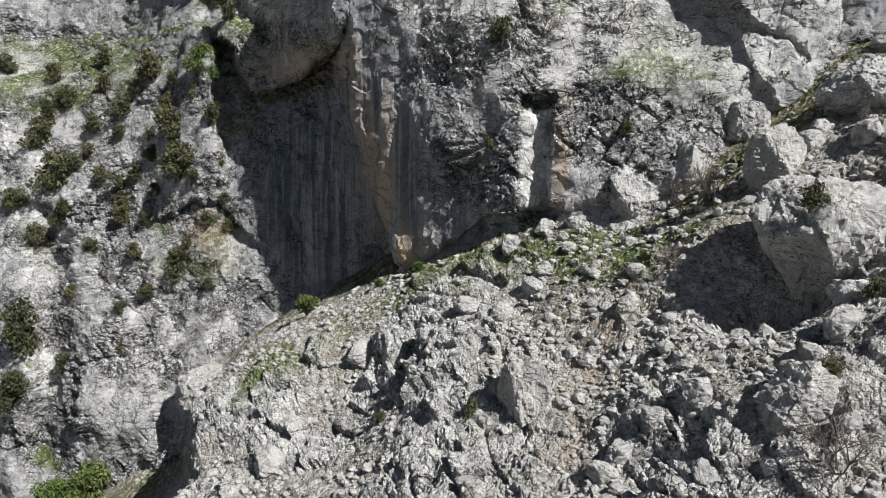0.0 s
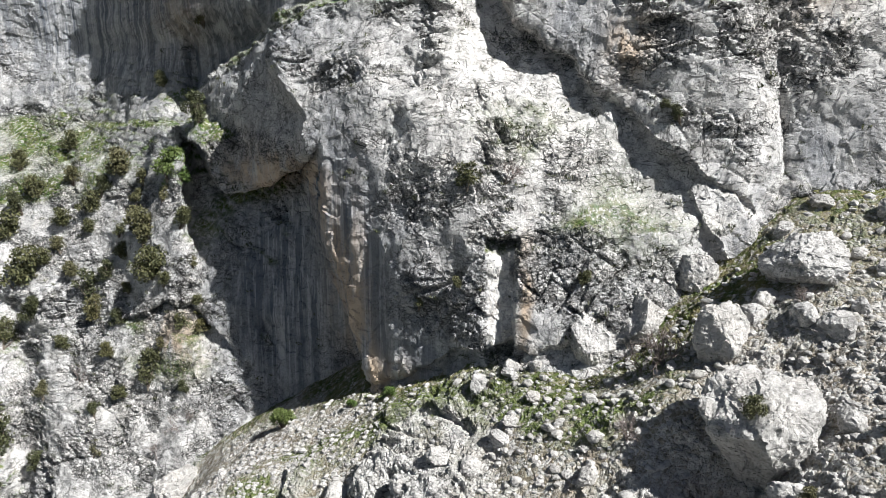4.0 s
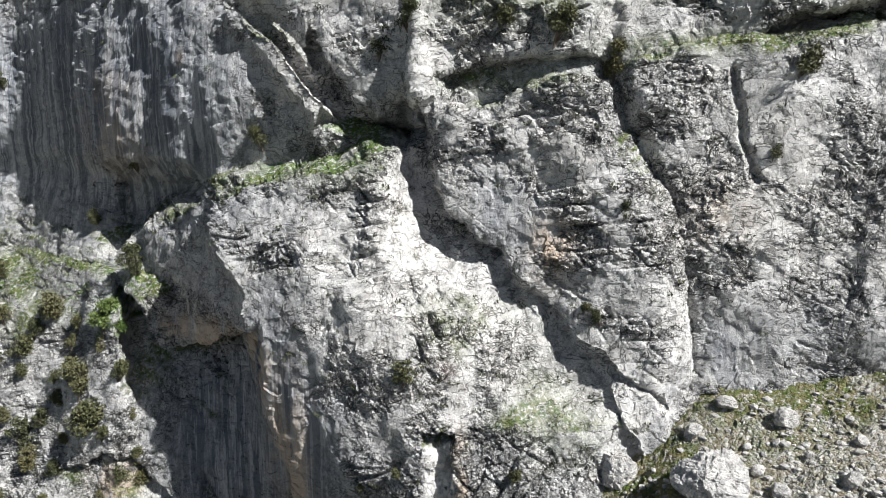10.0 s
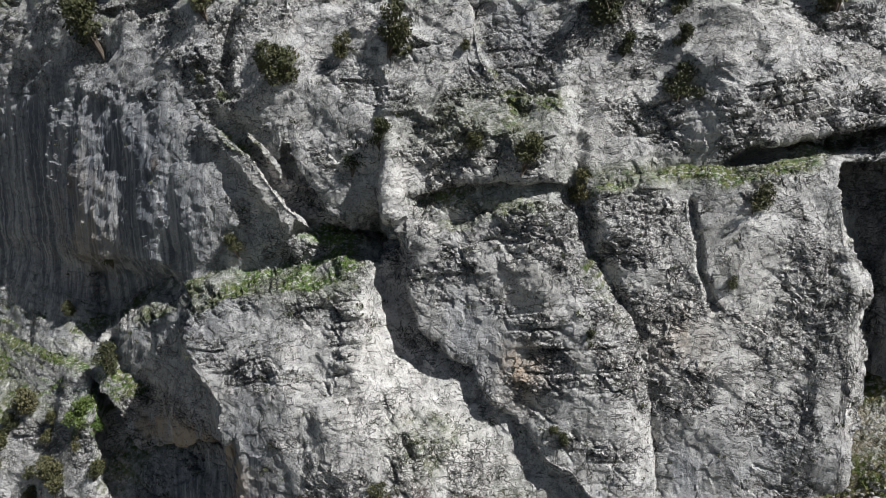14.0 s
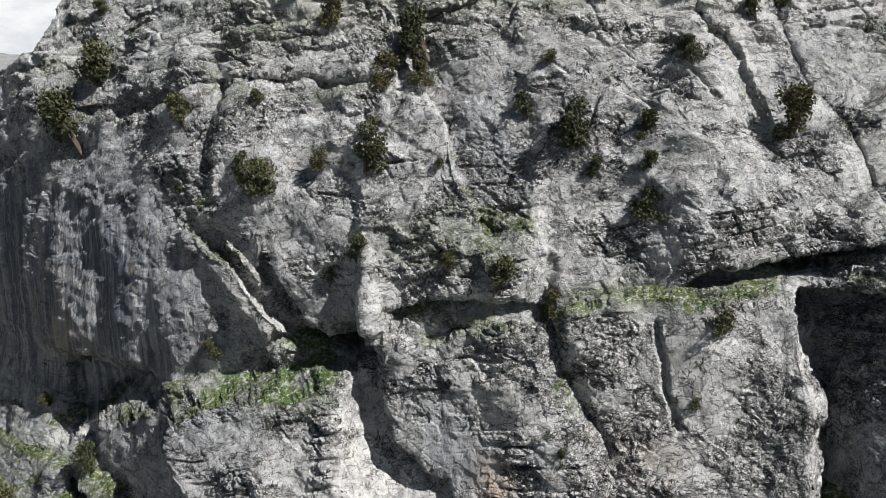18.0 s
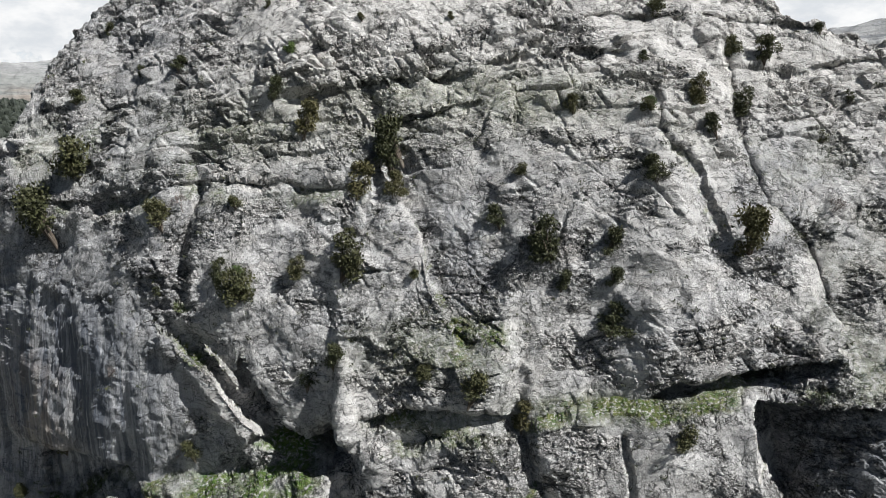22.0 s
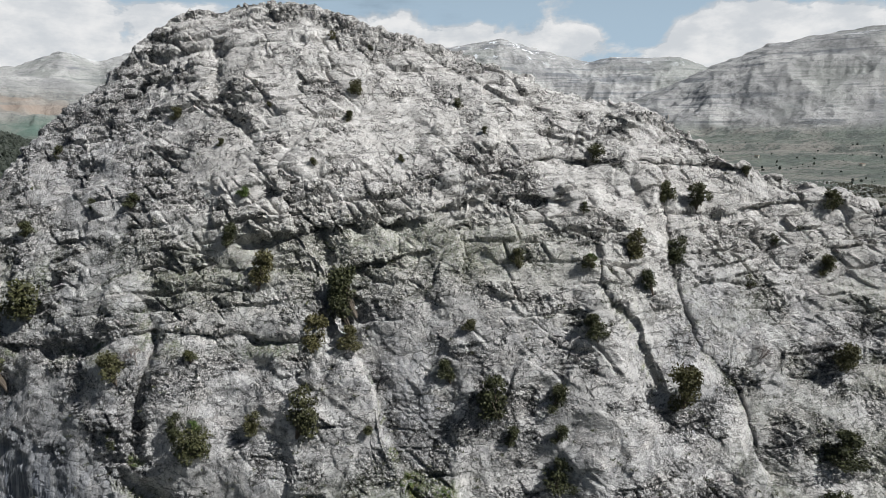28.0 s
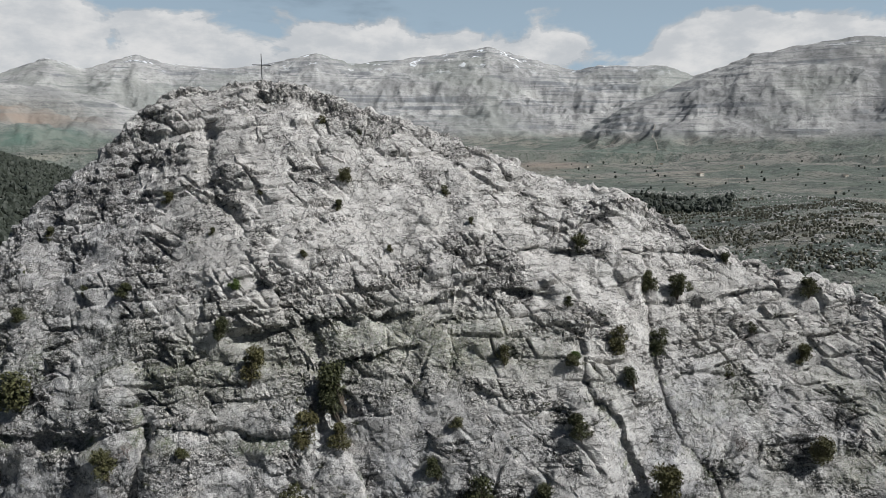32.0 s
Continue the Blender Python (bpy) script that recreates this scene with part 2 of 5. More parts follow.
def earth(name):
    """Scree: brown earth, pale gravel, thin spring grass."""
    k = Nodes(name, 0.95, 0.1)
    mid = k.noise(0.35, 5)
    col = k.mix(k.ramp(mid, 0.36, 0.64), (0.22, 0.18, 0.135), (0.36, 0.315, 0.255))
    gravel, tone, edge = k.facets(2.4, k.where)
    grit, tone2, edge2 = k.facets(7.0, k.where)
    col = k.mix(k.ramp(tone2, 0.55, 0.68, 0.0, 0.7), col, (0.48, 0.455, 0.42))
    col = k.mix(k.ramp(tone, 0.64, 0.70, 0.0, 0.85), col, (0.58, 0.56, 0.53))
    col = k.mix(k.ramp(k.noise(3.5, 5, 0.7), 0.55, 0.66, 0, 0.65), col, (0.10, 0.08, 0.055))
    rock = k.mix(k.ramp(k.noise(0.9, 6, 0.65), 0.36, 0.60), (0.33, 0.32, 0.305), (0.62, 0.60, 0.57))
    rock = k.mix(k.ramp(k.noise(5.0, 6, 0.7), 0.54, 0.62, 0, 0.75), rock, (0.11, 0.11, 0.105))
    rift = k.math("MULTIPLY", k.lines((0.5, 0.5, 0.6), (0, 20, 0), 0.020, 5, 0.6), k.ramp(k.noise(0.4, 4), 0.42, 0.58))
    rock = k.mix(rift, rock, (0.05, 0.047, 0.042))
    col = k.mix(k.attr("rock"), col, rock)
    col = k.mix(k.math("MULTIPLY", k.attr("bare"), 0.85), col, (0.40, 0.335, 0.275))
    turf = k.mix(k.ramp(k.noise(1.1, 4), 0.35, 0.65), (0.075, 0.105, 0.028), (0.18, 0.16, 0.08))
    fresh = k.mix(k.ramp(k.noise(2.6, 5, 0.7), 0.38, 0.62), (0.085, 0.118, 0.036), (0.16, 0.185, 0.07))
    turf = k.mix(k.attr("lush"), turf, fresh)
    col = k.mix(k.math("MULTIPLY", k.attr("grass"), k.ramp(k.noise(1.7, 5, 0.65), 0.34, 0.54)), col, turf)
    k.bump(k.math("ADD", k.ramp(edge, 0.0, 0.3), k.noise(2.0, 6, 0.7)), 0.8, 0.2)
    k.bump(k.math("ADD", k.ramp(edge2, 0.0, 0.3), k.noise(10, 5, 0.7)), 0.7, 0.07)
    return k.colour(col)


def leaves(name, dark, light, dry=(0.13, 0.11, 0.045)):
    k = Nodes(name, 0.6, 0.3)
    col = k.mix(k.island(), dark, light)
    col = k.mix(k.ramp(k.chance(), 0.45, 1.0, 0.0, 0.55), col, dry)
    k.shader.inputs["Transmission Weight"].default_value = 0.0
    return k.colour(col)


def bark(name, a, b):
    k = Nodes(name, 0.9, 0.1)
    k.bump(k.noise(14, 4), 0.6, 0.02)
    return k.colour(k.mix(k.ramp(k.noise(3.0, 5), 0.35, 0.65), a, b))


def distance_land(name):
    """Far slopes: pale bedded limestone above, terraces, fields and scrub below; colours greyed and blued to paint in
    the haze.
    """
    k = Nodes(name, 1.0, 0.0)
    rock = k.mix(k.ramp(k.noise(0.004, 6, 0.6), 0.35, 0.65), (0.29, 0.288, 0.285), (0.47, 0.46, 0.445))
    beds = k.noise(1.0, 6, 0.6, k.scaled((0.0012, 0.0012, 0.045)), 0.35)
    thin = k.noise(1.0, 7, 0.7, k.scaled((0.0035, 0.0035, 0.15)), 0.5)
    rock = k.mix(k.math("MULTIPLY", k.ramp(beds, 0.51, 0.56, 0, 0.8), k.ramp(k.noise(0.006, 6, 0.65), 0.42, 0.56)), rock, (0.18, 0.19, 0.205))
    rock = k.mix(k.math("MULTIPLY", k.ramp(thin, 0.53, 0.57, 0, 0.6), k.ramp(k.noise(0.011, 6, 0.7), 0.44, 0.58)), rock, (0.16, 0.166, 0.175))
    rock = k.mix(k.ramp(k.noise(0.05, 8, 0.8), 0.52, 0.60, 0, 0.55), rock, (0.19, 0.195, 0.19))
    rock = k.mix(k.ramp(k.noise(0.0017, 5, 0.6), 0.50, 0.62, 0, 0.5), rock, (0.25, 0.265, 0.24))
    tile = k.n.new("ShaderNodeTexVoronoi")
    tile.inputs["Scale"].default_value = 1.0
    k.l.new(k.scaled((0.0065, 0.011, 0.0), (0, 0, 24)), tile.inputs["Vector"])
    plot = k.n.new("ShaderNodeSeparateColor")
    k.l.new(tile.outputs["Color"], plot.inputs[0])
    field = k.mix(k.ramp(k.noise(0.0035, 5, 0.6), 0.42, 0.58), (0.165, 0.185, 0.16), (0.26, 0.25, 0.225))
    field = k.mix(k.ramp(plot.outputs[0], 0.55, 0.75, 0, 0.6), field, (0.165, 0.19, 0.165))
    field = k.mix(k.ramp(plot.outputs[1], 0.70, 0.85, 0, 0.6), field, (0.31, 0.285, 0.245))
    field = k.mix(k.ramp(k.noise(1.0, 7, 0.7, k.scaled((0.010, 0.03, 0.012))), 0.49, 0.57, 0, 0.85), field, (0.115, 0.13, 0.12))
    field = k.mix(k.ramp(k.noise(0.06, 8, 0.8), 0.54, 0.61, 0, 0.55), field, (0.27, 0.26, 0.24))
    field = k.mix(k.ramp(k.noise(0.11, 8, 0.8), 0.52, 0.58, 0, 0.85), field, (0.085, 0.092, 0.08))
    col = k.mix(k.attr("rock"), field, rock)
    col = k.mix(k.attr("meadow"), col, k.mix(k.ramp(k.noise(0.01, 4), 0.4, 0.6), (0.12, 0.17, 0.145), (0.20, 0.23, 0.20)))
    col = k.mix(k.math("MULTIPLY", k.attr("scarp"), k.ramp(beds, 0.35, 0.55)), col, (0.33, 0.265, 0.22))
    col = k.mix(k.math("MULTIPLY", k.attr("snow"), k.ramp(k.noise(0.014, 5, 0.65), 0.585, 0.625)), col, (0.85, 0.87, 0.9))
    k.bump(k.noise(0.02, 8, 0.72), 1.0, 15.0)
    return k.colour(col)


def plain(name, colour, rough=0.8, metal=0.0, grain=6.0, spread=0.25):
    k = Nodes(name, rough, 0.3)
    k.shader.inputs["Metallic"].default_value = metal
    d = tuple(c * (1 - spread) for c in colour)
    k.bump(k.noise(grain * 4, 4), 0.3, 0.02)
    return k.colour(k.mix(k.ramp(k.noise(grain, 5), 0.3, 0.7), d, colour))


def cloud_stuff(name):
    """Heaped white clouds that thin out into the sky, over an added pale-blue glow that brightens it."""
    k = Nodes(name, 1.0, 0.0)
    shape = k.noise(1.0, 9, 0.56, k.scaled((0.0016, 0.0016, 0.0031)), 0.25)
    sky_glow = k.noise(1.0, 6, 0.6, k.scaled((0.0006, 0.0006, 0.0022)))
    cover = k.math("MAXIMUM", k.ramp(k.math("ADD", shape, k.attr("heap")), 1.0, 1.10), k.math("MULTIPLY", k.ramp(sky_glow, 0.1, 0.45), k.attr("sky_glow")))
    body = k.mix(k.ramp(k.noise(1.0, 6, 0.6, k.scaled((0.003, 0.003, 0.006))), 0.35, 0.7), (0.70, 0.735, 0.775), (0.95, 0.955, 0.96))
    heaped = k.ramp(k.math("ADD", shape, k.attr("heap")), 1.0, 1.10)
    body = k.mix(heaped, (0.50, 0.655, 0.80), body)
    glow, clear, both = k.n.new("ShaderNodeEmission"), k.n.new("ShaderNodeBsdfTransparent"), k.n.new("ShaderNodeMixShader")
    glow.inputs["Strength"].default_value = CLOUD
    k.put(body, glow.inputs["Color"])
    k.l.new(cover, both.inputs[0]), k.l.new(clear.outputs[0], both.inputs[1]), k.l.new(glow.outputs[0], both.inputs[2])
    k.l.new(both.outputs[0], k.n["Material Output"].inputs["Surface"])
    return k.mat


ROCK, BOULDER, EARTH = limestone("limestone_wall"), limestone("limestone_boulder", False), earth("scree_earth")
LEAF_DARK = leaves("juniper_leaf", (0.026, 0.031, 0.015), (0.085, 0.09, 0.04))
LEAF_OLIVE = leaves("oak_leaf", (0.036, 0.042, 0.018), (0.115, 0.112, 0.05), (0.13, 0.115, 0.06))
LEAF_GREEN = leaves("fresh_leaf", (0.045, 0.078, 0.018), (0.11, 0.165, 0.04), (0.11, 0.125, 0.04))
GRASS = leaves("grass_blade", (0.085, 0.112, 0.04), (0.165, 0.18, 0.08), (0.16, 0.155, 0.075))
BARK, TWIG = bark("bark", (0.09, 0.07, 0.055), (0.17, 0.145, 0.12)), bark("dry_twig", (0.15, 0.12, 0.11), (0.26, 0.22, 0.20))
LAND, CLOUDS = distance_land("far_land"), cloud_stuff("cloud")
IRON, CONCRETE = plain("dark_iron", (0.06, 0.06, 0.065), 0.6, 0.6), plain("rough_concrete", (0.33, 0.32, 0.30), 0.9)
PLASTER, TILES = plain("pale_plaster", (0.62, 0.58, 0.50)), plain("roof_tile", (0.36, 0.19, 0.12))
NEEDLES = leaves("pine_needles", (0.016, 0.023, 0.018), (0.045, 0.055, 0.04), (0.036, 0.04, 0.03))
SCRUB = leaves("hill_scrub_leaf", (0.03, 0.036, 0.024), (0.10, 0.10, 0.065), (0.12, 0.105, 0.075))
TRACK = plain("pale_track", (0.42, 0.38, 0.32))


# ---- noise on arrays, meshes, parts ----
def scatter(ix, iy, iz, seed):
    h = (ix.astype(np.uint32) * np.uint32(73856093)) ^ (iy.astype(np.uint32) * np.uint32(19349663)) ^ (iz.astype(np.uint32) * np.uint32(83492791)) ^ np.uint32(seed * 2654435 + 97)
    h = (h ^ (h >> np.uint32(15))) * np.uint32(2246822519)
    h = (h ^ (h >> np.uint32(13))) * np.uint32(3266489917)
    return (h ^ (h >> np.uint32(16)))


def unit(h):
    return (h & np.uint32(0xFFFFFF)).astype(np.float32) / np.float32(0xFFFFFF)


def swell(p, size, seed=0):
    """Smooth noise, about -1 to 1, with forms of that size in metres (a number or three)."""
    q = (p / np.float32(1) / np.asarray(size, np.float32)).astype(np.float32)
    i = np.floor(q).astype(np.int32)
    f = q - i
    u = f * f * f * (f * (f * 6 - 15) + 10)
    total = np.zeros(len(p), np.float32)
    for dx in (0, 1):
        wx = u[:, 0] if dx else 1 - u[:, 0]
        for dy in (0, 1):
            wy = u[:, 1] if dy else 1 - u[:, 1]
            for dz in (0, 1):
                wz = u[:, 2] if dz else 1 - u[:, 2]
                h = scatter(i[:, 0] + dx, i[:, 1] + dy, i[:, 2] + dz, seed)
                gx, gy, gz = (unit(h) * 2 - 1), (unit(h >> np.uint32(4)) * 2 - 1), (unit(h >> np.uint32(8)) * 2 - 1)
                total += wx * wy * wz * (gx * (f[:, 0] - dx) + gy * (f[:, 1] - dy) + gz * (f[:, 2] - dz))
    return total * 1.7


def rough_noise(p, size, octaves, seed=0, gain=0.5):
    out, a, s = 0, 1.0, np.asarray(size, np.float32)
    for k in range(octaves):
        out = out + a * swell(p, s, seed + k)
        a, s = a * gain, s * 0.49
    return out


def blocks(p, size, seed, tilt=0.9):
    """Broken rock: cells, each a tilted facet of its own height. Gives the height (about -1 to 1) and the nearness to a joint."""
    q = (p / np.asarray(size, np.float32)).astype(np.float32)
    i = np.floor(q).astype(np.int32)
    f1, f2 = np.full(len(p), 9, np.float32), np.full(len(p), 9, np.float32)
    high = np.zeros(len(p), np.float32)
    for dx in (-1, 0, 1):
        for dy in (-1, 0, 1):
            for dz in (-1, 0, 1):
                cx, cy, cz = i[:, 0] + dx, i[:, 1] + dy, i[:, 2] + dz
                h = scatter(cx, cy, cz, seed)
                vx, vy, vz = q[:, 0] - cx - unit(h), q[:, 1] - cy - unit(h >> np.uint32(5)), q[:, 2] - cz - unit(h >> np.uint32(8))
                d = vx * vx + vy * vy + vz * vz
                near = d < f1
                f2 = np.where(near, f1, np.minimum(f2, d))
                g = scatter(cx, cy, cz, seed + 31)
                level = (unit(g) * 2 - 1) * 0.6 + tilt * ((unit(g >> np.uint32(3)) * 2 - 1) * vx + (unit(g >> np.uint32(6)) * 2 - 1) * vy + (unit(g >> np.uint32(8)) * 2 - 1) * vz)
                high, f1 = np.where(near, level, high), np.where(near, d, f1)
    return high, np.sqrt(f2) - np.sqrt(f1)


def courses(p, frame3, sizes, seed, wander=0.3):
    """Jointed rock: beds cut by two sets of joints into blocks, each set in or out. Gives the height and the nearness to a joint."""
    bend = np.stack([swell(p, sizes[k] * 3.1, seed + 60 + k) for k in range(2)], -1)
    q = (p @ np.asarray(frame3, np.float32).T) / np.asarray(sizes, np.float32) + wander * bend
    i0 = np.floor(q[:, 0]).astype(np.int32)
    q1 = q[:, 1] + 3.7 * unit(scatter(i0, i0 * 0, i0 * 0, seed + 1))
    i1 = np.floor(q1 * (0.6 + 0.8 * unit(scatter(i0, i0 * 0, i0 * 0, seed + 2)))).astype(np.int32)
    h = scatter(i0, i1, i0 * 0, seed)
    f0, f1 = q[:, 0] - i0, q1 * (0.6 + 0.8 * unit(scatter(i0, i0 * 0, i0 * 0, seed + 2))) - i1
    high = unit(h) * 2 - 1
    high = high * 0.75 + 0.7 * ((unit(h >> np.uint32(5)) - 0.5) * (f0 - 0.5) + (unit(h >> np.uint32(8)) - 0.5) * (f1 - 0.5)) * 2
    edge = np.minimum(np.minimum(f0, 1 - f0) * sizes[0], np.minimum(f1, 1 - f1) * sizes[1])
    high = high * ease(edge / (0.10 + 0.10 * min(sizes)) + 0.1)
    return high, edge


def sheet(name, p, rows, cols, material, close=False, flat=False, **attributes):
    """A mesh from a grid of points, with values at its corners for the material."""
    me = bpy.data.meshes.new(name)
    r, c = np.meshgrid(np.arange(rows - 1), np.arange(cols - 1 + close), indexing="ij")
    d = (c + 1) % cols
    quads = np.stack([r * cols + c, r * cols + d, (r + 1) * cols + d, (r + 1) * cols + c], -1).reshape(-1, 4)
    me.vertices.add(len(p)), me.loops.add(quads.size), me.polygons.add(len(quads))
    me.vertices.foreach_set("co", np.ascontiguousarray(p, np.float32).ravel())
    me.loops.foreach_set("vertex_index", quads.astype(np.int32).ravel())
    me.polygons.foreach_set("loop_start", np.arange(0, quads.size, 4, dtype=np.int32))
    me.polygons.foreach_set("loop_total", np.full(len(quads), 4, np.int32))
    me.polygons.foreach_set("use_smooth", np.full(len(quads), not flat))
    for key, value in attributes.items():
        me.attributes.new(key, "FLOAT", "POINT").data.foreach_set("value", np.clip(value, 0, 1).astype(np.float32).ravel())
    me.update()
    me.materials.append(material)
    return new(name, me)


def solid(name, v, faces, material, smooth=False):
    """A mesh of triangles or quads from arrays."""
    me = bpy.data.meshes.new(name)
    faces = np.asarray(faces, np.int32)
    k = faces.shape[1]
    me.vertices.add(len(v)), me.loops.add(faces.size), me.polygons.add(len(faces))
    me.vertices.foreach_set("co", np.ascontiguousarray(v, np.float32).ravel())
    me.loops.foreach_set("vertex_index", faces.ravel())
    me.polygons.foreach_set("loop_start", np.arange(0, faces.size, k, dtype=np.int32))
    me.polygons.foreach_set("loop_total", np.full(len(faces), k, np.int32))
    me.polygons.foreach_set("use_smooth", np.full(len(faces), smooth))
    me.update()
    me.materials.append(material)
    return me


def part(name, bm, material, parent, label=""):
    me = bpy.data.meshes.new(name)
    bm.to_mesh(me)
    bm.free()
    me.materials.append(material)
    ob = new(name, me)
    ob.parent = parent
    return tagged(ob, label)


def ball(level):
    bm = bmesh.new()
    bmesh.ops.create_icosphere(bm, subdivisions=level, radius=1.0)
    v = np.array([p.co[:] for p in bm.verts])
    f = np.array([[q.index for q in t.verts] for t in bm.faces])
    bm.free()
    return v, f


# ---- the shape of the rock wall: distance from a plumb line, by bearing (degrees) and height ----
def ease(x):
    x = np.clip(x, 0.0, 1.0)
    return x * x * (3 - 2 * x)


def band(x, a, b, soft):
    """1 between a and b, fading out over soft."""
    return ease((x - a) / soft + 0.5) * ease((b - x) / soft + 0.5)


def along(b, z, line):
    """Metres to a broken line of (bearing, height), signed: plus above or to the right of it."""
    best = np.full(np.shape(b), 1e9)
    sign = np.ones(np.shape(b))
    for (b0, z0), (b1, z1) in zip(line, line[1:]):
        ax, az = (b1 - b0) * 1.45, z1 - z0
        px, pz = (b - b0) * 1.45, z - z0
        s = np.clip((px * ax + pz * az) / (ax * ax + az * az), 0, 1)
        d = np.hypot(px - s * ax, pz - s * az)
        side = np.where(ax * pz - az * px >= 0, 1.0, -1.0)
        near = d < best
        best, sign = np.where(near, d, best), np.where(near, side, sign)
    return best * sign


def near(b, z, line, reach, shape):
    """shape(signed metres) round a line, worked out only within reach of it."""
    lb, lz = [q[0] for q in line], [q[1] for q in line]
    m = (b > min(lb) - reach / 1.2) & (b < max(lb) + reach / 1.2) & (z > min(lz) - reach) & (z < max(lz) + reach)
    out = np.zeros(np.shape(b))
    out[m] = shape(along(b[m], z[m], line))
    return out


def slot(b, z, line, width, depth):
    """A cleft on both sides of a line."""
    return near(b, z, line, 3 * width, lambda d: depth * np.exp(-(d / width) ** 2))


def undercut(b, z, line, width, depth, lip=0.7):
    """A hollow under a line, sharp at its upper edge."""
    return near(b, z, line, 3 * width + 1, lambda d: depth * ease(-d / lip + 0.5) * np.exp(-(np.maximum(-d, 0) / width) ** 2))


def terrace(b, z, line, width, depth, lip=0.9):
    """A step back over a line, fading upwards."""
    return near(b, z, line, 6 * width, lambda d: depth * ease(d / lip + 0.5) * np.exp(-np.maximum(d, 0) / width))


PROW_EDGE = [(-2.0, -30), (-2.2, 16), (-2.8, 23.7), (-4.3, 28.6), (-5.3, 33), (-6.8, 38), (-7.6, 43), (-8.1, 48), (-8.4, 52.3), (-10.5, 55.8), (-10.5, 61.6), (-11.2, 66), (-12, 92), (-13.5, 114)]
LIP = [(-18.0, 50), (-16.2, 47), (-15.8, 43.5), (-15.0, 41.6), (-12.9, 42.4), (-10.7, 44.2), (-8.0, 47.6)]
BLOCK_TOP = [(-17.2, 48), (-15.9, 51.5), (-14.8, 56.7), (-12.6, 59.2), (-10.2, 62.2)]
BUTTRESS = [(27.0, 43.6), (25.5, 44.8), (22.2, 47.0), (19.3, 49.3), (17.9, 52.0), (15.0, 54.5), (12.2, 57.4), (8.9, 60.5), (7.7, 63.5), (7.2, 67.9), (7.0, 71)]
CREASE = [(3.0, 67.7), (4.0, 63.4), (5.1, 56.6), (7.0, 52.4), (8.9, 48.4)]
TONGUE = [(20.8, 47.4), (24.6, 40.4)]
CHIMNEY = [(21.7, 75), (22.8, 69.4), (24.6, 66.2), (26.3, 62), (27.3, 57.6), (28, 52), (28.4, 45)]
SIDE_CRACK = [(30.2, 75), (31.0, 69), (32.4, 64.4)]
RIGHT_LEDGE = [(21, 74), (23.7, 76.1), (28.3, 77.5), (33, 78.3), (36, 78.6), (38.8, 78.8), (42, 79.6)]
CAVE_ROOF = [(31.8, 79.2), (34.6, 80.5), (38.4, 81.3), (40.5, 81.9), (43.9, 82.9)]
MID_LEDGE = [(7.0, 69.6), (8.9, 71.5), (13, 72.4), (15.3, 73.7), (19.8, 74.1), (21.6, 73.4)]
MID_ROOF = [(9.0, 75.6), (10.7, 76.2), (15.3, 77.0), (19.5, 77.1), (21, 76.4)]
BACK_GAP = [(-1.2, 69.9), (1.4, 70.1), (3.3, 69.7), (5.6, 68.7)]
NOSE = [(-1.6, 79), (-0.5, 75), (1.3, 71.9), (4.2, 70.3), (7.0, 69.4)]
RAMP = [(-6.9, 82.2), (-5.3, 80.0), (-3.3, 75.6), (-0.8, 71.2)]
RAMP_SMALL = [(-4.2, 80.6), (-2.8, 78.3), (-1.5, 76.4)]
ARCH = [(-46, 74), (-24, 80), (-20.5, 84.7), (-17, 87.9), (-14.1, 84.9), (-13.2, 77.6), (-13.4, 70), (-13.8, 40)]
BEDS = [(-11.6, 104), (-7.9, 106), (-5.5, 107.9), (2, 108.3), (5.5, 108.8), (9.0, 108.4)]
BED_ROOF = [(-14, 98), (-11.2, 98.8), (-6.2, 101.3), (-1.2, 101.6), (5.4, 101.2), (8.1, 101.4)]
BED_HIGH = [(2.5, 112.6), (6.5, 113.6), (10.2, 114.4), (14.8, 114.8)]
BED_RIGHT = [(15.5, 115.4), (20.2, 117.6), (24, 118.4), (28, 118.0)]
BED_MID = [(8.8, 108.4), (13.3, 109.8), (17, 111.5)]
STEP_LEFT = [(5.7, 118.8), (6.5, 114.3), (8.3, 111.4), (9.6, 107.8)]
STEP_RIGHT = [(22.5, 125.8), (23.1, 121.2), (20.9, 118), (20.4, 113)]
DIHEDRAL = [(35.5, 122.4), (35.9, 115.5), (36.8, 109.2), (37.7, 104.3), (39.2, 98.9), (41.8, 95), (43.7, 89)]
FACE_EDGE = [(31.2, 112), (32.2, 107), (34.6, 103.2), (35.6, 99), (36.8, 95.6)]
RIB = [(10.0, 104), (11.3, 99.2), (12.9, 94.9), (14.3, 89.1), (15.2, 86.1)]
PROW_TOP = [(-14.8, 56.6), (-13.5, 58.9), (-10.7, 61.8), (-9.1, 63.4), (-7.4, 64.4), (-3.9, 64.9), (-0.3, 65.9), (2, 67.6), (5.2, 67.5)]
CREST_BED = [(20, 120.5), (27, 123.4), (31, 122.6), (35.3, 122.9), (41, 121.9), (45.6, 119.4), (51, 117.6)]
RIGHT_BED = [(35.9, 115.9), (41.2, 115.6), (44.9, 117.2), (48.6, 116.6)]
NICHE = [(5.9, 40.8), (7.3, 40.6), (9.2, 40.7)]
LEFT_NICHE = [(-21, 26.5), (-19.6, 27.8), (-18, 27.6), (-16.8, 25.5)]
PROW_BASE = [(-2.2, 24.6), (1, 27.2), (4, 29.6), (9, 31.4), (14, 32.6)]
SUMMIT_CLEFT = [(1.4, 141.2), (1.0, 135.6), (1.7, 129.8), (3.3, 126.6)]
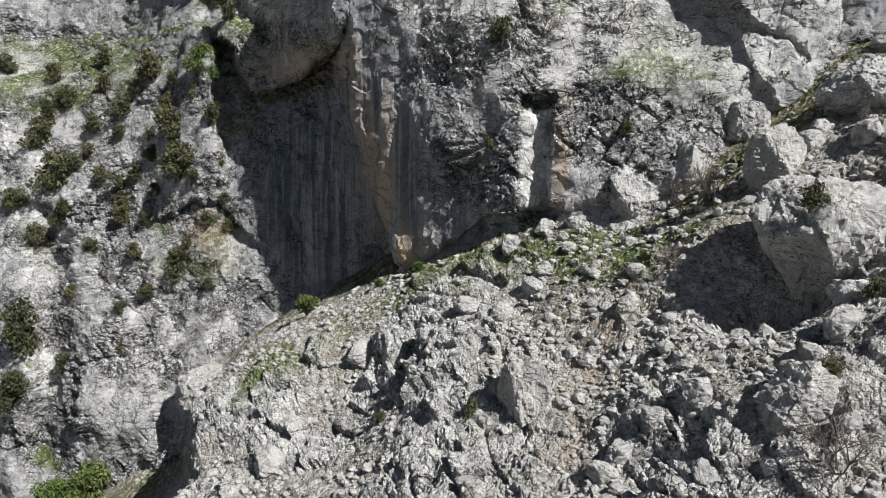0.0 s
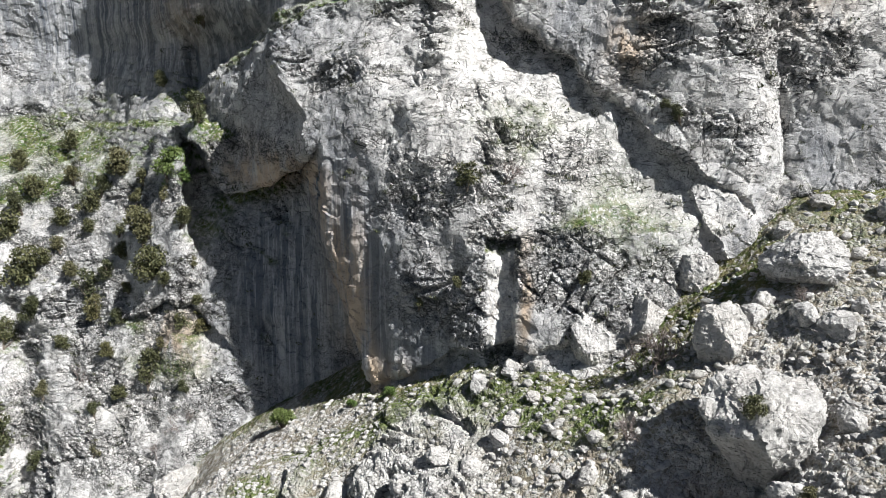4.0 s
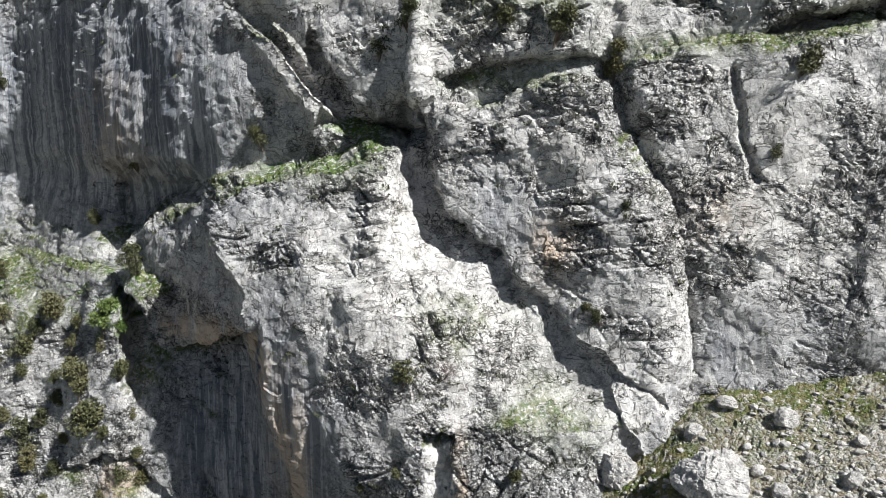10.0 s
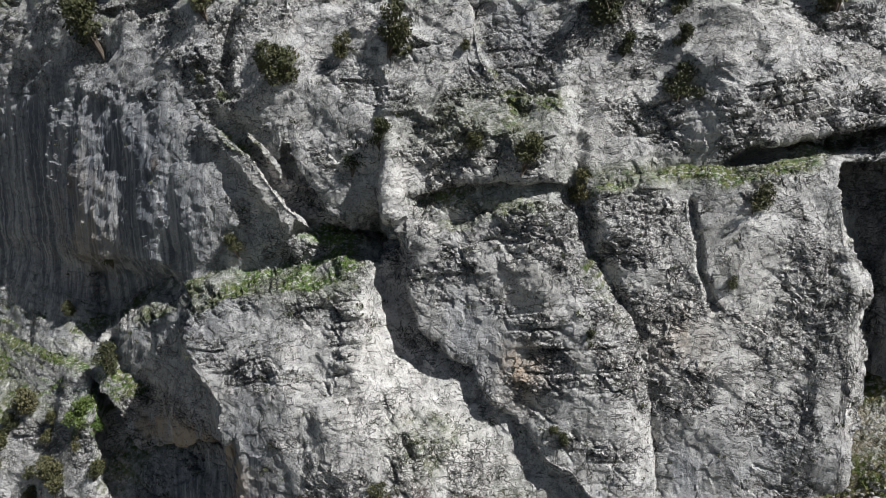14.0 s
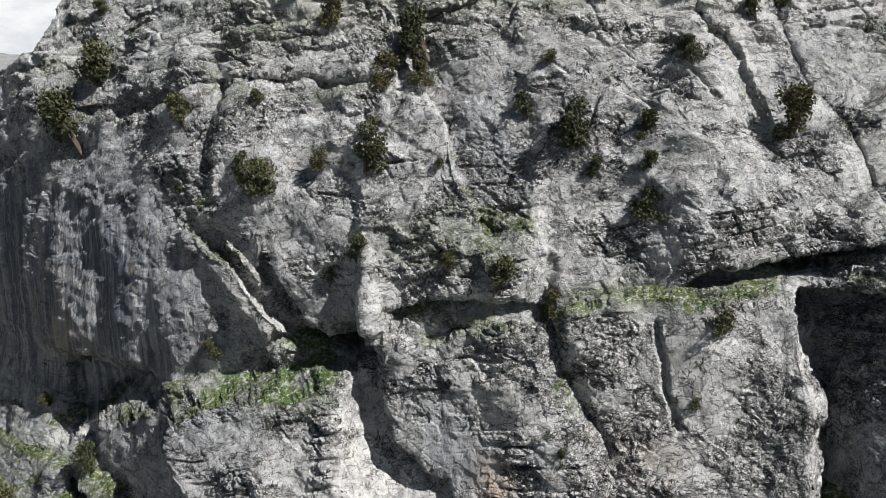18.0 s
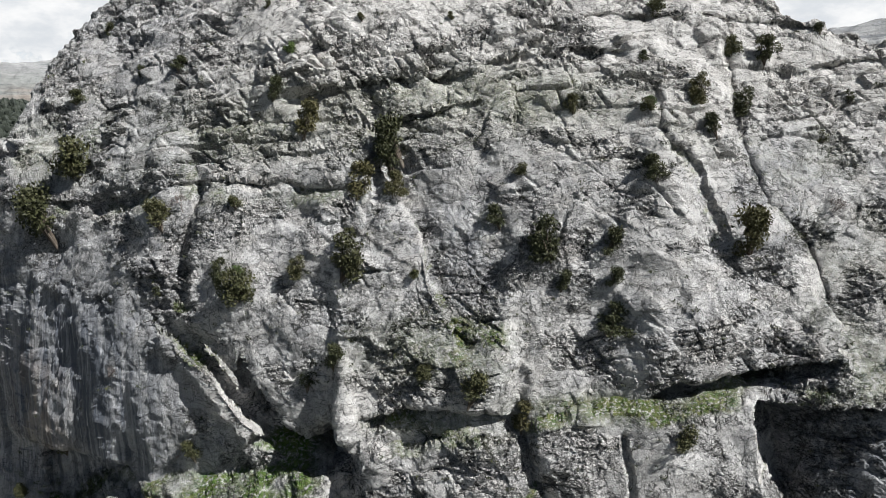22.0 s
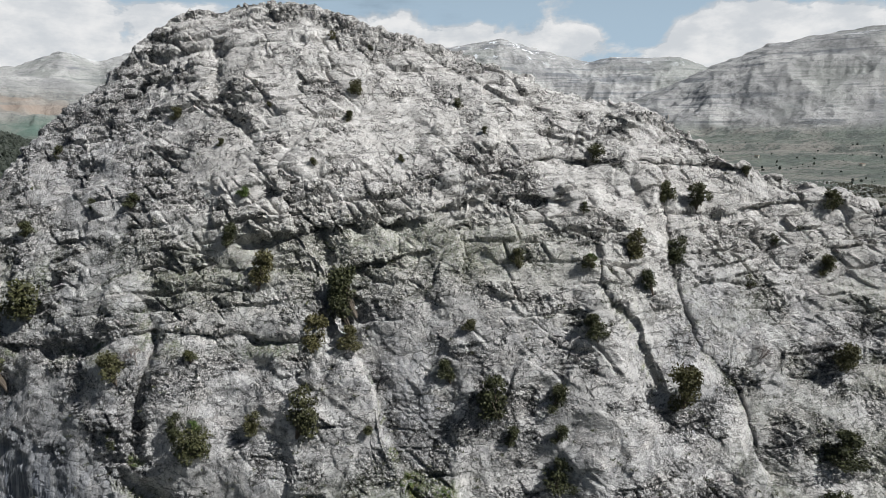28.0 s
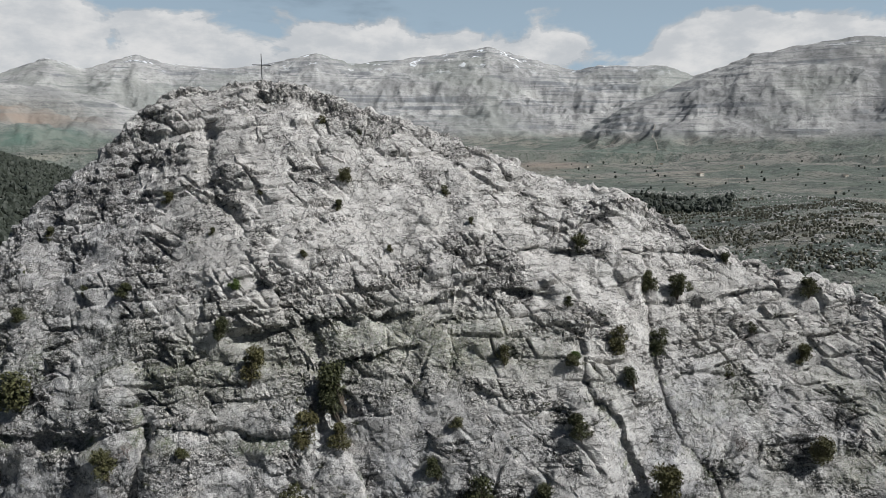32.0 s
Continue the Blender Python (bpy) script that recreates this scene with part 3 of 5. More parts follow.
UPPER_CLEFT = [(9.4, 108), (9.0, 104.5), (9.4, 101)]
LEFT_CRACK = [(-4.8, 104), (-4.6, 99), (-6.2, 93), (-6.6, 87)]
LEFT_TERRACE = [(-44, 38), (-30, 38), (-24, 39), (-20, 43), (-17.5, 47)]
LEFT_CLEFT = [(-29.5, 24), (-30.4, 8), (-31.5, -6)]
GULLY = [(17.0, 108), (18.0, 101), (19.2, 95), (18.6, 89), (17.0, 84)]


def corner(b, z, line, depth, reach, lip=0.5):
    """A hard step: deeper by depth on the line's plus side, fading back over reach metres."""
    return near(b, z, line, 3.2 * reach, lambda d: depth * ease(d / lip + 0.5) * np.exp(-(np.maximum(d, 0) / reach) ** 1.5))


def carve(b, z):
    """What the named forms take from the smooth wall (plus: deeper in)."""
    r = np.zeros(np.shape(b))
    edge = along(b, z, PROW_EDGE)                                # plus on the left: the line runs upward
    roof = np.interp(b, [q[0] for q in LIP], [q[1] for q in LIP])
    below = ease((roof - z) / 0.7 + 0.5)
    # the hollow under the lip, left of the prow's sharp edge, and the block over it
    r += 7.5 * ease((edge + 0.1) / 1.6) * np.exp(-np.maximum(edge - 4, 0) / 16) * below * ease((b + 20) / 3.5) * ease((z - 6.5) / 3)
    r += 10.0 * (0.5 * ease(edge / 1.0) + 0.5 * np.clip((edge - 0.5) / 8, 0, 1)) * np.exp(-np.maximum(edge - 8, 0) / 5) * (1 - below) * ease((66 - z) / 5)
    r += terrace(b, z, PROW_TOP, 9, 8.0, 1.6) * ease((b + 24) / 10) * ease((5.6 - b) / 0.9 + 0.5)
    r += corner(b, z, BLOCK_TOP, 4.0, 8) * ease((-9.5 - b) / 1.5)
    lip = -along(b, z, LIP)
    r += 10.5 * ease(lip / 0.5 + 0.4) * np.exp(-np.maximum(lip, 0) / 6) * band(b, -17.6, -7.4, 1.2) * ease((z - 12) / 14)
    r += 1.6 * spot(b, z, -12.1, 24.5, 0.9, 1.6)
    # the leaning slab below the buttress, and the buttress that overhangs it
    d = along(b, z, BUTTRESS)                                    # plus below: the line runs to the left
    thick = np.interp(b, [2, 5, 7, 9, 12, 15, 20, 25, 28], [3.0, 6.5, 6.5, 5.6, 4.6, 3.8, 2.0, 0.9, 0.4])
    r += thick * ease(d / 0.5 + 0.5) * np.exp(-(np.maximum(d, 0) / 7.0) ** 1.6) * band(z, 42.5, 72, 2.5) * ease((b - 0.5) / 6) * ease((29 - b) / 1.5)
    r += 1.7 * ease(-d / 0.5 + 0.5) * np.exp(-np.maximum(-d, 0) / 3.2) * band(b, 6.5, 19, 3) * band(z, 50, 69, 3)
    r += corner(b, z, CREASE, 0.6, 5) * band(z, 48, 67, 3)
    r -= 0.9 * ease(along(b, z, TONGUE) / 0.5 + 0.5) * band(b, 22, 27.6, 1.0) * band(z, 39.5, 46.5, 1.0) * ease(d / 0.6)
    wide = np.interp(z, [45, 60, 64, 76], [0.30, 0.38, 0.8, 0.95])
    r += near(b, z, CHIMNEY, 4.5, lambda q: np.exp(-(q / 2.6) ** 2)) * 0.7
    r += near(b, z, CHIMNEY, 4.0, lambda q: np.exp(-np.abs(q) * 1.3)) * 2.6 * wide
    r += corner(b, z, CHIMNEY, 1.2, 7) * band(z, 46, 72, 4) + slot(b, z, SIDE_CRACK, 0.35, 0.9)
    r += terrace(b, z, RIGHT_LEDGE, 7, 2.8, 0.7) * band(b, 20.5, 43, 1.5)
    r += undercut(b, z, CAVE_ROOF, 1.7, 6.0, 0.5) * band(b, 32, 44.5, 1.6)
    alcove = np.interp(z, [40, 57, 62, 66, 70, 77], [42.2, 41.8, 41.7, 41.4, 40.9, 39.6])
    r += 12.0 * ease((b - alcove) / 0.6) * np.exp(-np.maximum(b - alcove, 0) / 9) * band(z, 40, 78.5, 1.2)
    r += terrace(b, z, MID_LEDGE, 5, 2.6, 0.7) * band(b, 6.8, 21.8, 1.0)
    r += undercut(b, z, MID_ROOF, 1.9, 2.0, 0.5)
    # the gap behind the prow, the nose over it and the pale ramp that runs down to it
    r += slot(b, z, BACK_GAP, 0.9, 3.2) + undercut(b, z, NOSE, 1.8, 3.6, 0.5) * band(b, -2.2, 7.2, 0.8)
    r -= near(b, z, RAMP, 6, lambda q: 1.5 * ease(-q / 0.4 + 0.5) * np.exp(-(np.maximum(-q - 1.7, 0) / 0.8) ** 2) - 2.2 * ease(q / 0.5 + 0.2) * np.exp(-(np.maximum(q, 0) / 2.2) ** 2))
    r -= near(b, z, RAMP_SMALL, 4, lambda q: 0.9 * ease(-q / 0.3 + 0.5) * np.exp(-(np.maximum(-q - 0.8, 0) / 0.5) ** 2))
    arch = -along(b, z, ARCH)
    r += 3.4 * ease((-11.5 - b) / 6.5) * band(z, 60, 95, 10)
    r += 1.0 * ease(arch / 1.2 + 0.4) * np.exp(-np.maximum(arch, 0) / 14) * band(b, -40, -12.8, 1.2) * band(z, 62, 95, 10)
    # strata of the upper wall
    r += terrace(b, z, BEDS, 4, 2.2, 0.6) * band(b, -11.6, 9.2, 0.8)
    beds = undercut(b, z, BED_ROOF, 1.3, 2.0, 0.4) + undercut(b, z, BED_HIGH, 1.5, 2.2, 0.4) + undercut(b, z, BED_RIGHT, 1.1, 1.6, 0.4) + undercut(b, z, BED_MID, 1.0, 1.4, 0.4) + undercut(b, z, CREST_BED, 0.8, 1.7, 0.35) + undercut(b, z, RIGHT_BED, 0.9, 1.6, 0.35)
    r += beds * np.clip(0.8 + 0.7 * np.sin(b * 1.7 + 2.1 * np.sin(z * 0.6)) * np.cos(b * 0.61 + z * 0.4), 0.3, 1.4)
    r += corner(b, z, STEP_LEFT, 1.6, 5, 0.4) + corner(b, z, STEP_RIGHT, 1.3, 5, 0.4)
    r += slot(b, z, DIHEDRAL, 0.5, 1.5) + corner(b, z, DIHEDRAL, 2.2, 8, 0.6) + slot(b, z, FACE_EDGE, 0.4, 1.2)
    r += corner(b, z, RIB, 2.6, 6, 0.5) * band(z, 85, 104, 3) + slot(b, z, GULLY, 1.8, 1.0)
    r += undercut(b, z, NICHE, 0.8, 0.7, 0.3) * band(b, 6.0, 9.2, 0.4) + 1.9 * np.clip((b - 6.0) / 2.7, 0, 1) * ease((8.85 - b) / 0.3) * band(z, 30, 40.6, 0.5)
    r += slot(b, z, LEFT_CLEFT, 1.6, 5.0) + undercut(b, z, LEFT_NICHE, 3.6, 2.4, 0.7) + undercut(b, z, PROW_BASE, 1.6, 1.8, 0.8)
    r += slot(b, z, SUMMIT_CLEFT, 0.9, 1.8) + slot(b, z, UPPER_CLEFT, 0.7, 1.8) + slot(b, z, LEFT_CRACK, 0.7, 1.8)
    r += 22 * ease(along(b, z, LEFT_TERRACE) / 14) * ease((-16.5 - b) / 7)
    return r


def spot(b, z, cb, cz, rb, rz):
    """A soft round region."""
    return np.exp(-(((b - cb) / rb) ** 2 + ((z - cz) / rz) ** 2))


def spline(x, start, step, count):
    """The weights of a uniform cubic B-spline at x."""
    u = np.clip((x - start) / step, 0, count - 3 - 1e-6)
    i = u.astype(int)
    f = u - i
    w = np.zeros((len(x), count))
    rows = np.arange(len(x))
    for k, v in enumerate(((1 - f) ** 3, 3 * f ** 3 - 6 * f ** 2 + 4, -3 * f ** 3 + 3 * f ** 2 + 3 * f + 1, f ** 3)):
        w[rows, i + k] = v / 6
    return w


# ---- the smooth wall under the forms: metres from the plumb line, one row every 16 m of height, one entry every 5 degrees ----
FOOT = [
    (141, 123, 106, 92, 84, 81, 80, 79, 75, 71, 66, 62, 59, 59, 60, 63, 67, 72, 77, 81, 84, 85, 85, 84),
    (136, 125, 112, 100, 91, 87, 83, 80, 75, 70, 64, 60, 56, 56, 58, 62, 66, 71, 75, 79, 82, 84, 85, 87),
    (131, 126, 120, 111, 101, 94, 86, 81, 75, 70, 63, 58, 55, 54, 57, 62, 66, 70, 74, 77, 80, 83, 86, 91),
    (125, 125, 126, 124, 114, 102, 89, 81, 75, 68, 63, 59, 57, 56, 60, 63, 66, 69, 72, 74, 77, 82, 88, 95),
]
MIDDLE = [
    (120, 123, 127, 129, 123, 110, 91, 77, 75, 69, 66, 64, 65, 65, 66, 67, 68, 70, 72, 73, 77, 84, 92, 100),
    (118, 121, 123, 124, 120, 110, 97, 85, 81, 77, 74, 73, 73, 71, 67, 70, 72, 75, 76, 74, 80, 88, 97, 105),
    (119, 120, 120, 119, 116, 112, 105, 95, 88, 84, 79, 78, 75, 72, 73, 77, 75, 78, 80, 82, 89, 97, 104, 111),
]
UPPER = [
    (122, 122, 122, 121, 122, 121, 114, 100, 91, 89, 87, 84, 83, 82, 83, 82, 79, 86, 94, 99, 104, 108, 112, 116),
    (127, 128, 129, 132, 136, 140, 134, 119, 106, 100, 96, 92, 93, 91, 88, 89, 90, 100, 108, 114, 117, 118, 120, 123),
    (133, 136, 140, 146, 153, 157, 154, 142, 127, 116, 107, 103, 105, 104, 104, 108, 109, 113, 120, 124, 127, 128, 129, 130),
]
TOP = [
    (141, 147, 153, 160, 167, 171, 169, 160, 147, 134, 123, 119, 120, 121, 123, 126, 127, 130, 133, 135, 136, 136, 137, 137),
    (151, 159, 167, 174, 180, 183, 181, 175, 165, 154, 146, 141, 139, 140, 141, 142, 143, 144, 145, 145, 145, 145, 145, 145),
    (161, 171, 180, 188, 192, 194, 192, 189, 183, 176, 169, 164, 161, 159, 159, 159, 159, 158, 157, 156, 155, 154, 153, 153),
]
NET = np.array(FOOT + MIDDLE + UPPER + TOP, float)
CREST = [(-44, 96), (-30, 98), (-24, 101), (-20, 103), (-17, 107.5), (-15.1, 114), (-13.1, 121.7), (-9.9, 129.1), (-5.6, 137.6), (-2.7, 144.5), (-0.3, 147.6), (2.6, 148.4), (7.7, 147.9), (11.2, 144.3),
         (15.7, 141.8), (21.7, 137.8), (24.9, 135.1), (29.4, 132.6), (34.3, 130.3), (38.2, 125.8), (41.6, 121.6), (46.3, 118.8), (50, 116.8), (52.5, 114.1), (60, 107)]


def crest(b):
    return np.interp(b, *zip(*CREST))


def hill(x, y):
    """Height of the slope at the foot of the wall."""
    u, v = x / 40, y / 40
    h = -2.81 + 26.93 * u + 28.09 * v - 1.52 * u * u - 1.31 * u * v - 6.78 * v * v
    h = h + 4.6 * np.exp(-((x + 20) ** 2 + (y - 60) ** 2) / 90) - 3.2 * np.exp(-((x + 34) ** 2 + (y - 72) ** 2) / 70)
    h = h - 2.0 * np.exp(-((x + 8) ** 2 + (y - 51) ** 2) / 30) + 1.2 * np.exp(-((x + 2) ** 2 + (y - 58) ** 2) / 40)
    h = h - 2.0 * np.exp(-((x - 16) ** 2 + (y - 55) ** 2) / 30) - 1.5 * np.exp(-((x - 10) ** 2 + (y - 42) ** 2) / 40)
    h = h - 3.8 * np.exp(-((x - 19.6) ** 2 + (y - 41.0) ** 2) / 8)
    h = h - 2.2 * np.exp(-((x - 21) ** 2 + (y - 39.5) ** 2) / 14)
    h = h - 7.0 * ease((-20.8 - np.degrees(np.arctan2(x, y))) / 1.6) * ease((np.hypot(x, y) - 50) / 12)
    h = h - 1.3 * np.exp(-((x - 26) ** 2 + (y - 57) ** 2) / 14)
    h = h - 2.6 * np.exp(-((x - 46) ** 2 + (y - 53) ** 2) / 110) + 2.0 * np.exp(-((x - 33) ** 2 + (y - 61) ** 2) / 40)
    return h


def polar(b, r, z):
    a = np.radians(b)
    return np.stack([r * np.sin(a), r * np.cos(a), z], -1)


def roof_at(b):
    """Height of the overhang's lip."""
    return np.interp(b, [q[0] for q in LIP], [q[1] for q in LIP])


GRID, SOIL, FAR = {}, {}, {}


def build_wall():
    bs = np.concatenate([np.linspace(-46, -34.5, 40), np.arange(-34, 52, COL_STEP), np.linspace(52.5, 62, 30)])
    top, fine = crest(bs) + 0.9 * np.array([noise.noise((b * 0.9, 3.1, 0)) + 0.6 * noise.noise((b * 2.7, 1.7, 0)) for b in bs]), 1500
    zf = -14 + (top + 14) * np.linspace(0, 1, fine)[:, None]
    bg = np.broadcast_to(bs, zf.shape)
    wb = spline(bs, -42.0, 5.0, NET.shape[1])
    base = np.einsum("rci,ci->rc", (spline(zf.ravel(), 0.0, 16.0, NET.shape[0]) @ NET).reshape(*zf.shape, -1), wb)
    flat = np.stack([bg.ravel() * 1.45, np.zeros(zf.size), zf.ravel()], -1).astype(np.float32)
    stray_b, stray_z = 0.26 * swell(flat, 4.5, 91) + 0.16 * swell(flat, 1.5, 92) + 0.09 * swell(flat, 0.6, 95), 0.4 * swell(flat, 4.0, 93) + 0.25 * swell(flat, 1.4, 94) + 0.13 * swell(flat, 0.6, 96)
    rf = base + carve(bg.ravel() + stray_b, zf.ravel() + stray_z).reshape(zf.shape)
    step = np.hypot(np.diff(rf, axis=0) * 0.75, np.diff(zf, axis=0)) / rf[1:]
    length = np.concatenate([np.zeros((1, len(bs))), np.cumsum(step, 0)])
    share = length / length[-1]
    wide = np.pad(share, ((0, 0), (8, 8)), mode="edge")
    share = np.mean([wide[:, k:k + len(bs)] for k in range(17)], axis=0)
    want = np.linspace(0, 1, ROWS_UP)
    z, r = np.empty((ROWS_UP, len(bs))), np.empty((ROWS_UP, len(bs)))
    for c in range(len(bs)):
        s = share[:, c]
        z[:, c], r[:, c] = np.interp(want, s, zf[:, c]), np.interp(want, s, rf[:, c])
    # over the crest and down the far side
    over = np.concatenate([np.linspace(0.25, 6, 22), np.linspace(8, 90, 20)])
    z = np.vstack([z, z[-1] + 0.25 * np.minimum(over, 2)[:, None] - (np.maximum(over - 1.5, 0) ** 1.25)[:, None] * 0.30])
    r = np.vstack([r, r[-1] + over[:, None]])
    rows, cols = z.shape
    b = np.broadcast_to(bs, z.shape)
    p = polar(b, r, z)
    tu, tv = np.gradient(p, axis=1), np.gradient(p, axis=0)
    n = np.cross(tu, tv)
    n /= np.linalg.norm(n, axis=-1, keepdims=True) + 1e-9
    b, z, p, n = b.ravel(), z.ravel(), p.reshape(-1, 3).astype(np.float32), n.reshape(-1, 3).astype(np.float32)
    up = n[:, 2]
    # where the wall is smooth and water-streaked
    smooth = spot(b, z, -10.5, 30, 4.2, 15) * 1.3 * ease((roof_at(b) + 1 - z) / 2) + spot(b, z, -3.6, 34, 2.6, 11) * 0.9 + spot(b, z, 1, 27, 5, 4) * 0.7 + spot(b, z, -6.4, 45, 1.8, 7) * 0.9 + spot(b, z, -20, 70, 8, 16) * 1.4 + spot(b, z, -16, 73, 9, 12)
    smooth += spot(b, z, -12.3, 44.4, 3.0, 2.4) + spot(b, z, 12.5, 62.5, 2.4, 4.5) * 0.9 + spot(b, z, 15.5, 60, 2.0, 3.5) * 0.6 + spot(b, z, 30.6, 82, 1.6, 4) + spot(b, z, 31, 49, 2.0, 3.5) * 0.9 + spot(b, z, 36, 50, 4, 5) * 0.5
    smooth += spot(b, z, 25, 42.8, 2.2, 3.2) * 1.2 + spot(b, z, 16, 95, 2.5, 7) * 0.6 + spot(b, z, 40, 104, 3.5, 9) * 0.6 + spot(b, z, 34.2, 102, 1.8, 6) * 0.7 + spot(b, z, 15, 75.6, 4.5, 1.6) * 0.8 + spot(b, z, 3, 74.5, 2.0, 3) * 0.6 + spot(b, z, 4.5, 84, 3, 4) * 0.4
    panel = band(b, 6.3, 8.7, 0.5) * band(z, 30.5, 39.8, 1.0)
    smooth = np.clip(smooth + panel, 0, 1) * ease((0.75 - up) / 0.4)
    broken = 1 - 0.75 * smooth
    lean = p @ np.array([[1, 0, 0.28], [0, 1, 0], [-0.22, 0.1, 1]], np.float32)
    warp = lean + 0.25 * np.stack([swell(p, 1.3, 41), swell(p, 1.3, 42), swell(p, 1.3, 43)], -1)
    k1, e1 = courses(p, ((-0.10, 0.24, 0.96), (0.86, 0.20, 0.46)), (2.3, 3.6), 5, 0.55)
    k2, e2 = courses(p, ((-0.06, 0.30, 0.95), (0.80, 0.15, 0.58)), (0.85, 1.25), 7)
    k3, e3 = courses(p, ((0.74, 0.22, -0.62), (0.62, 0.1, 0.78)), (2.0, 5.6), 11, 0.5)
    h2, j2 = blocks(warp, (1.7, 1.7, 1.4), 7, 1.3)
    h3, j3 = blocks(warp, (0.7, 0.7, 0.55), 9, 1.3)
    patch = ease(0.5 + 1.1 * swell(p, 7, 21))
    beds = ease(0.35 + 1.3 * swell(p, 13, 72) + np.interp(z, [30, 70, 95, 112, 146], [-0.3, 0.05, 0.5, 0.65, 0.5]))
    slabs = ease(0.25 + 1.4 * swell(p, 10, 78))
    crease = 1.5 * np.abs(swell(lean, (10, 10, 15), 31)) - 1.1 * np.abs(swell(lean, (7, 7, 9), 32)) + 0.5 * np.abs(swell(lean, (3.6, 3.6, 5.5), 33)) - 0.2 * np.abs(swell(lean, (2.4, 2.4, 2.8), 34))
    crease *= np.interp(z, [85, 110], [1.0, 0.75]) * (1 - 0.75 * spot(b, z, 31, 63, 11, 15)) * (1 - 0.5 * spot(b, z, 14, 66, 7, 7)) * (1 - 0.4 * spot(b, z, 2, 82, 10, 8))
    worn = ease(0.42 + 1.5 * swell(p @ np.array([[1, 0, 0.2], [0, 1, 0], [0, 0, 1]], np.float32), (9, 9, 5), 201) + 0.8 * swell(p, 3.0, 202) + 0.35 * spot(b, z, -8, 124, 6, 18) - 0.8 * spot(b, z, 5, 139, 4, 5) - 0.7 * spot(b, z, 14, 127, 5, 7) - 0.5 * spot(b, z, 3, 55, 6, 9) + 0.3 * spot(b, z, 16, 66, 9, 6) - 0.5 * spot(b, z, 34, 101, 4, 12) - 0.45 * spot(b, z, 13, 84, 12, 8)) * broken
    d = 0.8 * swell(p, 16, 1) + (0.05 + 0.65 * broken) * crease + (0.15 + 0.35 * broken) * swell(p, 5, 2)
    split = 0.06 + 0.94 * worn
    dome = ease((z - 94) / 12)
    k4, e4 = courses(p, ((-0.08, 0.22, 0.97), (0.88, 0.2, 0.42)), (3.1, 6.5), 15, 0.8)
    d += broken * dome * ease(0.6 + 1.3 * swell(p, 11, 205)) * (0.5 * k4 - 0.65 * np.exp(-(e4 / 0.2) ** 2) * ease(0.5 + 1.4 * swell(p, 8, 203)) + 0.25 * k1 - 0.45 * np.exp(-(e1 / 0.15) ** 2) * ease(0.3 + 1.4 * swell(p, 6, 204)))
    worn = worn * (1 - 0.25 * dome)
    d += broken * beds * ((0.22 + 0.24 * worn) * k1 - 0.5 * split * np.exp(-(e1 / 0.13) ** 2) + (0.04 + 0.18 * worn) * k2 - 0.22 * worn * np.exp(-(e2 / 0.10) ** 2))
    d += broken * slabs * (0.36 * k3 - 0.5 * (0.15 + 0.85 * worn) * np.exp(-(e3 / 0.15) ** 2))
    d += broken * ((0.05 + 0.20 * worn * (0.4 + 0.6 * patch)) * h2 + (0.02 + 0.09 * worn) * h3)
    d += broken * 0.05 * rough_noise(p, 0.9, 2, 51)
    # flutes where water runs
    d += smooth * (0.20 * swell(p, (2.6, 2.6, 15), 61) + 0.05 * swell(p, (0.7, 0.7, 6), 62) + 0.10 * swell(p, 1.1, 63) + 0.05 * swell(p, 0.45, 64) + 0.14 * h2 + 0.3 * np.abs(swell(p, (5, 5, 8), 65)))
    p2 = p + n * d[:, None]
    turf = ease((up - 0.42) / 0.3) * ease(0.5 + 1.1 * swell(p, 6, 81)) * ease((118 - z) / 25)
    turf += 1.15 * spot(b, z, -3.0, 67.2, 6.5, 2.8) * ease((up - 0.1) / 0.25) * ease(0.95 + swell(p, 2.2, 83)) + 0.55 * spot(b, z, -24, 46, 9, 6) * ease((up - 0.3) / 0.3) + 0.8 * spot(b, z, 13.5, 82, 6, 4) * ease((up - 0.05) / 0.4)
    turf += 0.8 * spot(b, z, 27, 77.5, 6, 1.2) + 0.6 * spot(b, z, 19, 44, 4, 4) + 0.5 * spot(b, z, 18, 112, 10, 4) + 0.4 * spot(b, z, 2, 108, 9, 5) + 0.5 * spot(b, z, 13, 74.2, 6, 1.2) + 0.9 * spot(b, z, -20, 19.5, 2.5, 1.5)
    slit = along(b, z, BUTTRESS)
    turf = turf * (1 - np.exp(-(np.maximum(slit - 1, 0) / 5) ** 2) * (slit > -2) * (slit < 6))
    turf = turf * (1 - 0.8 * spot(b, z, 47, 92, 8, 14))
    turf = turf * (1 - 0.85 * spot(b, z, 7, 56, 6, 7)) * (1 - 0.5 * spot(b, z, 8, 104, 14, 8))
    rim = along(b, z, PROW_EDGE)
    tan = 0.7 * np.exp(-((rim + 0.6) / 0.9) ** 2) * band(z, 20, 46, 4) + spot(b, z, -10.0, 45.4, 2.0, 1.6) * 1.8 + spot(b, z, -12.0, 44.2, 3.5, 1.8) * 1.3 + spot(b, z, -12.5, 48, 3, 4) * 0.25 + spot(b, z, -5, 33, 1.6, 9) * 0.9 + spot(b, z, -1.5, 24, 2.2, 3) * 0.9 + spot(b, z, 9.6, 36, 0.6, 5) * 1.2 + spot(b, z, -19, 23, 1.8, 3.5) + spot(b, z, 17, 58, 1.6, 3.5) + spot(b, z, 30, 61, 2, 3) * 0.6 + spot(b, z, -17, 68, 2, 9) * 0.5
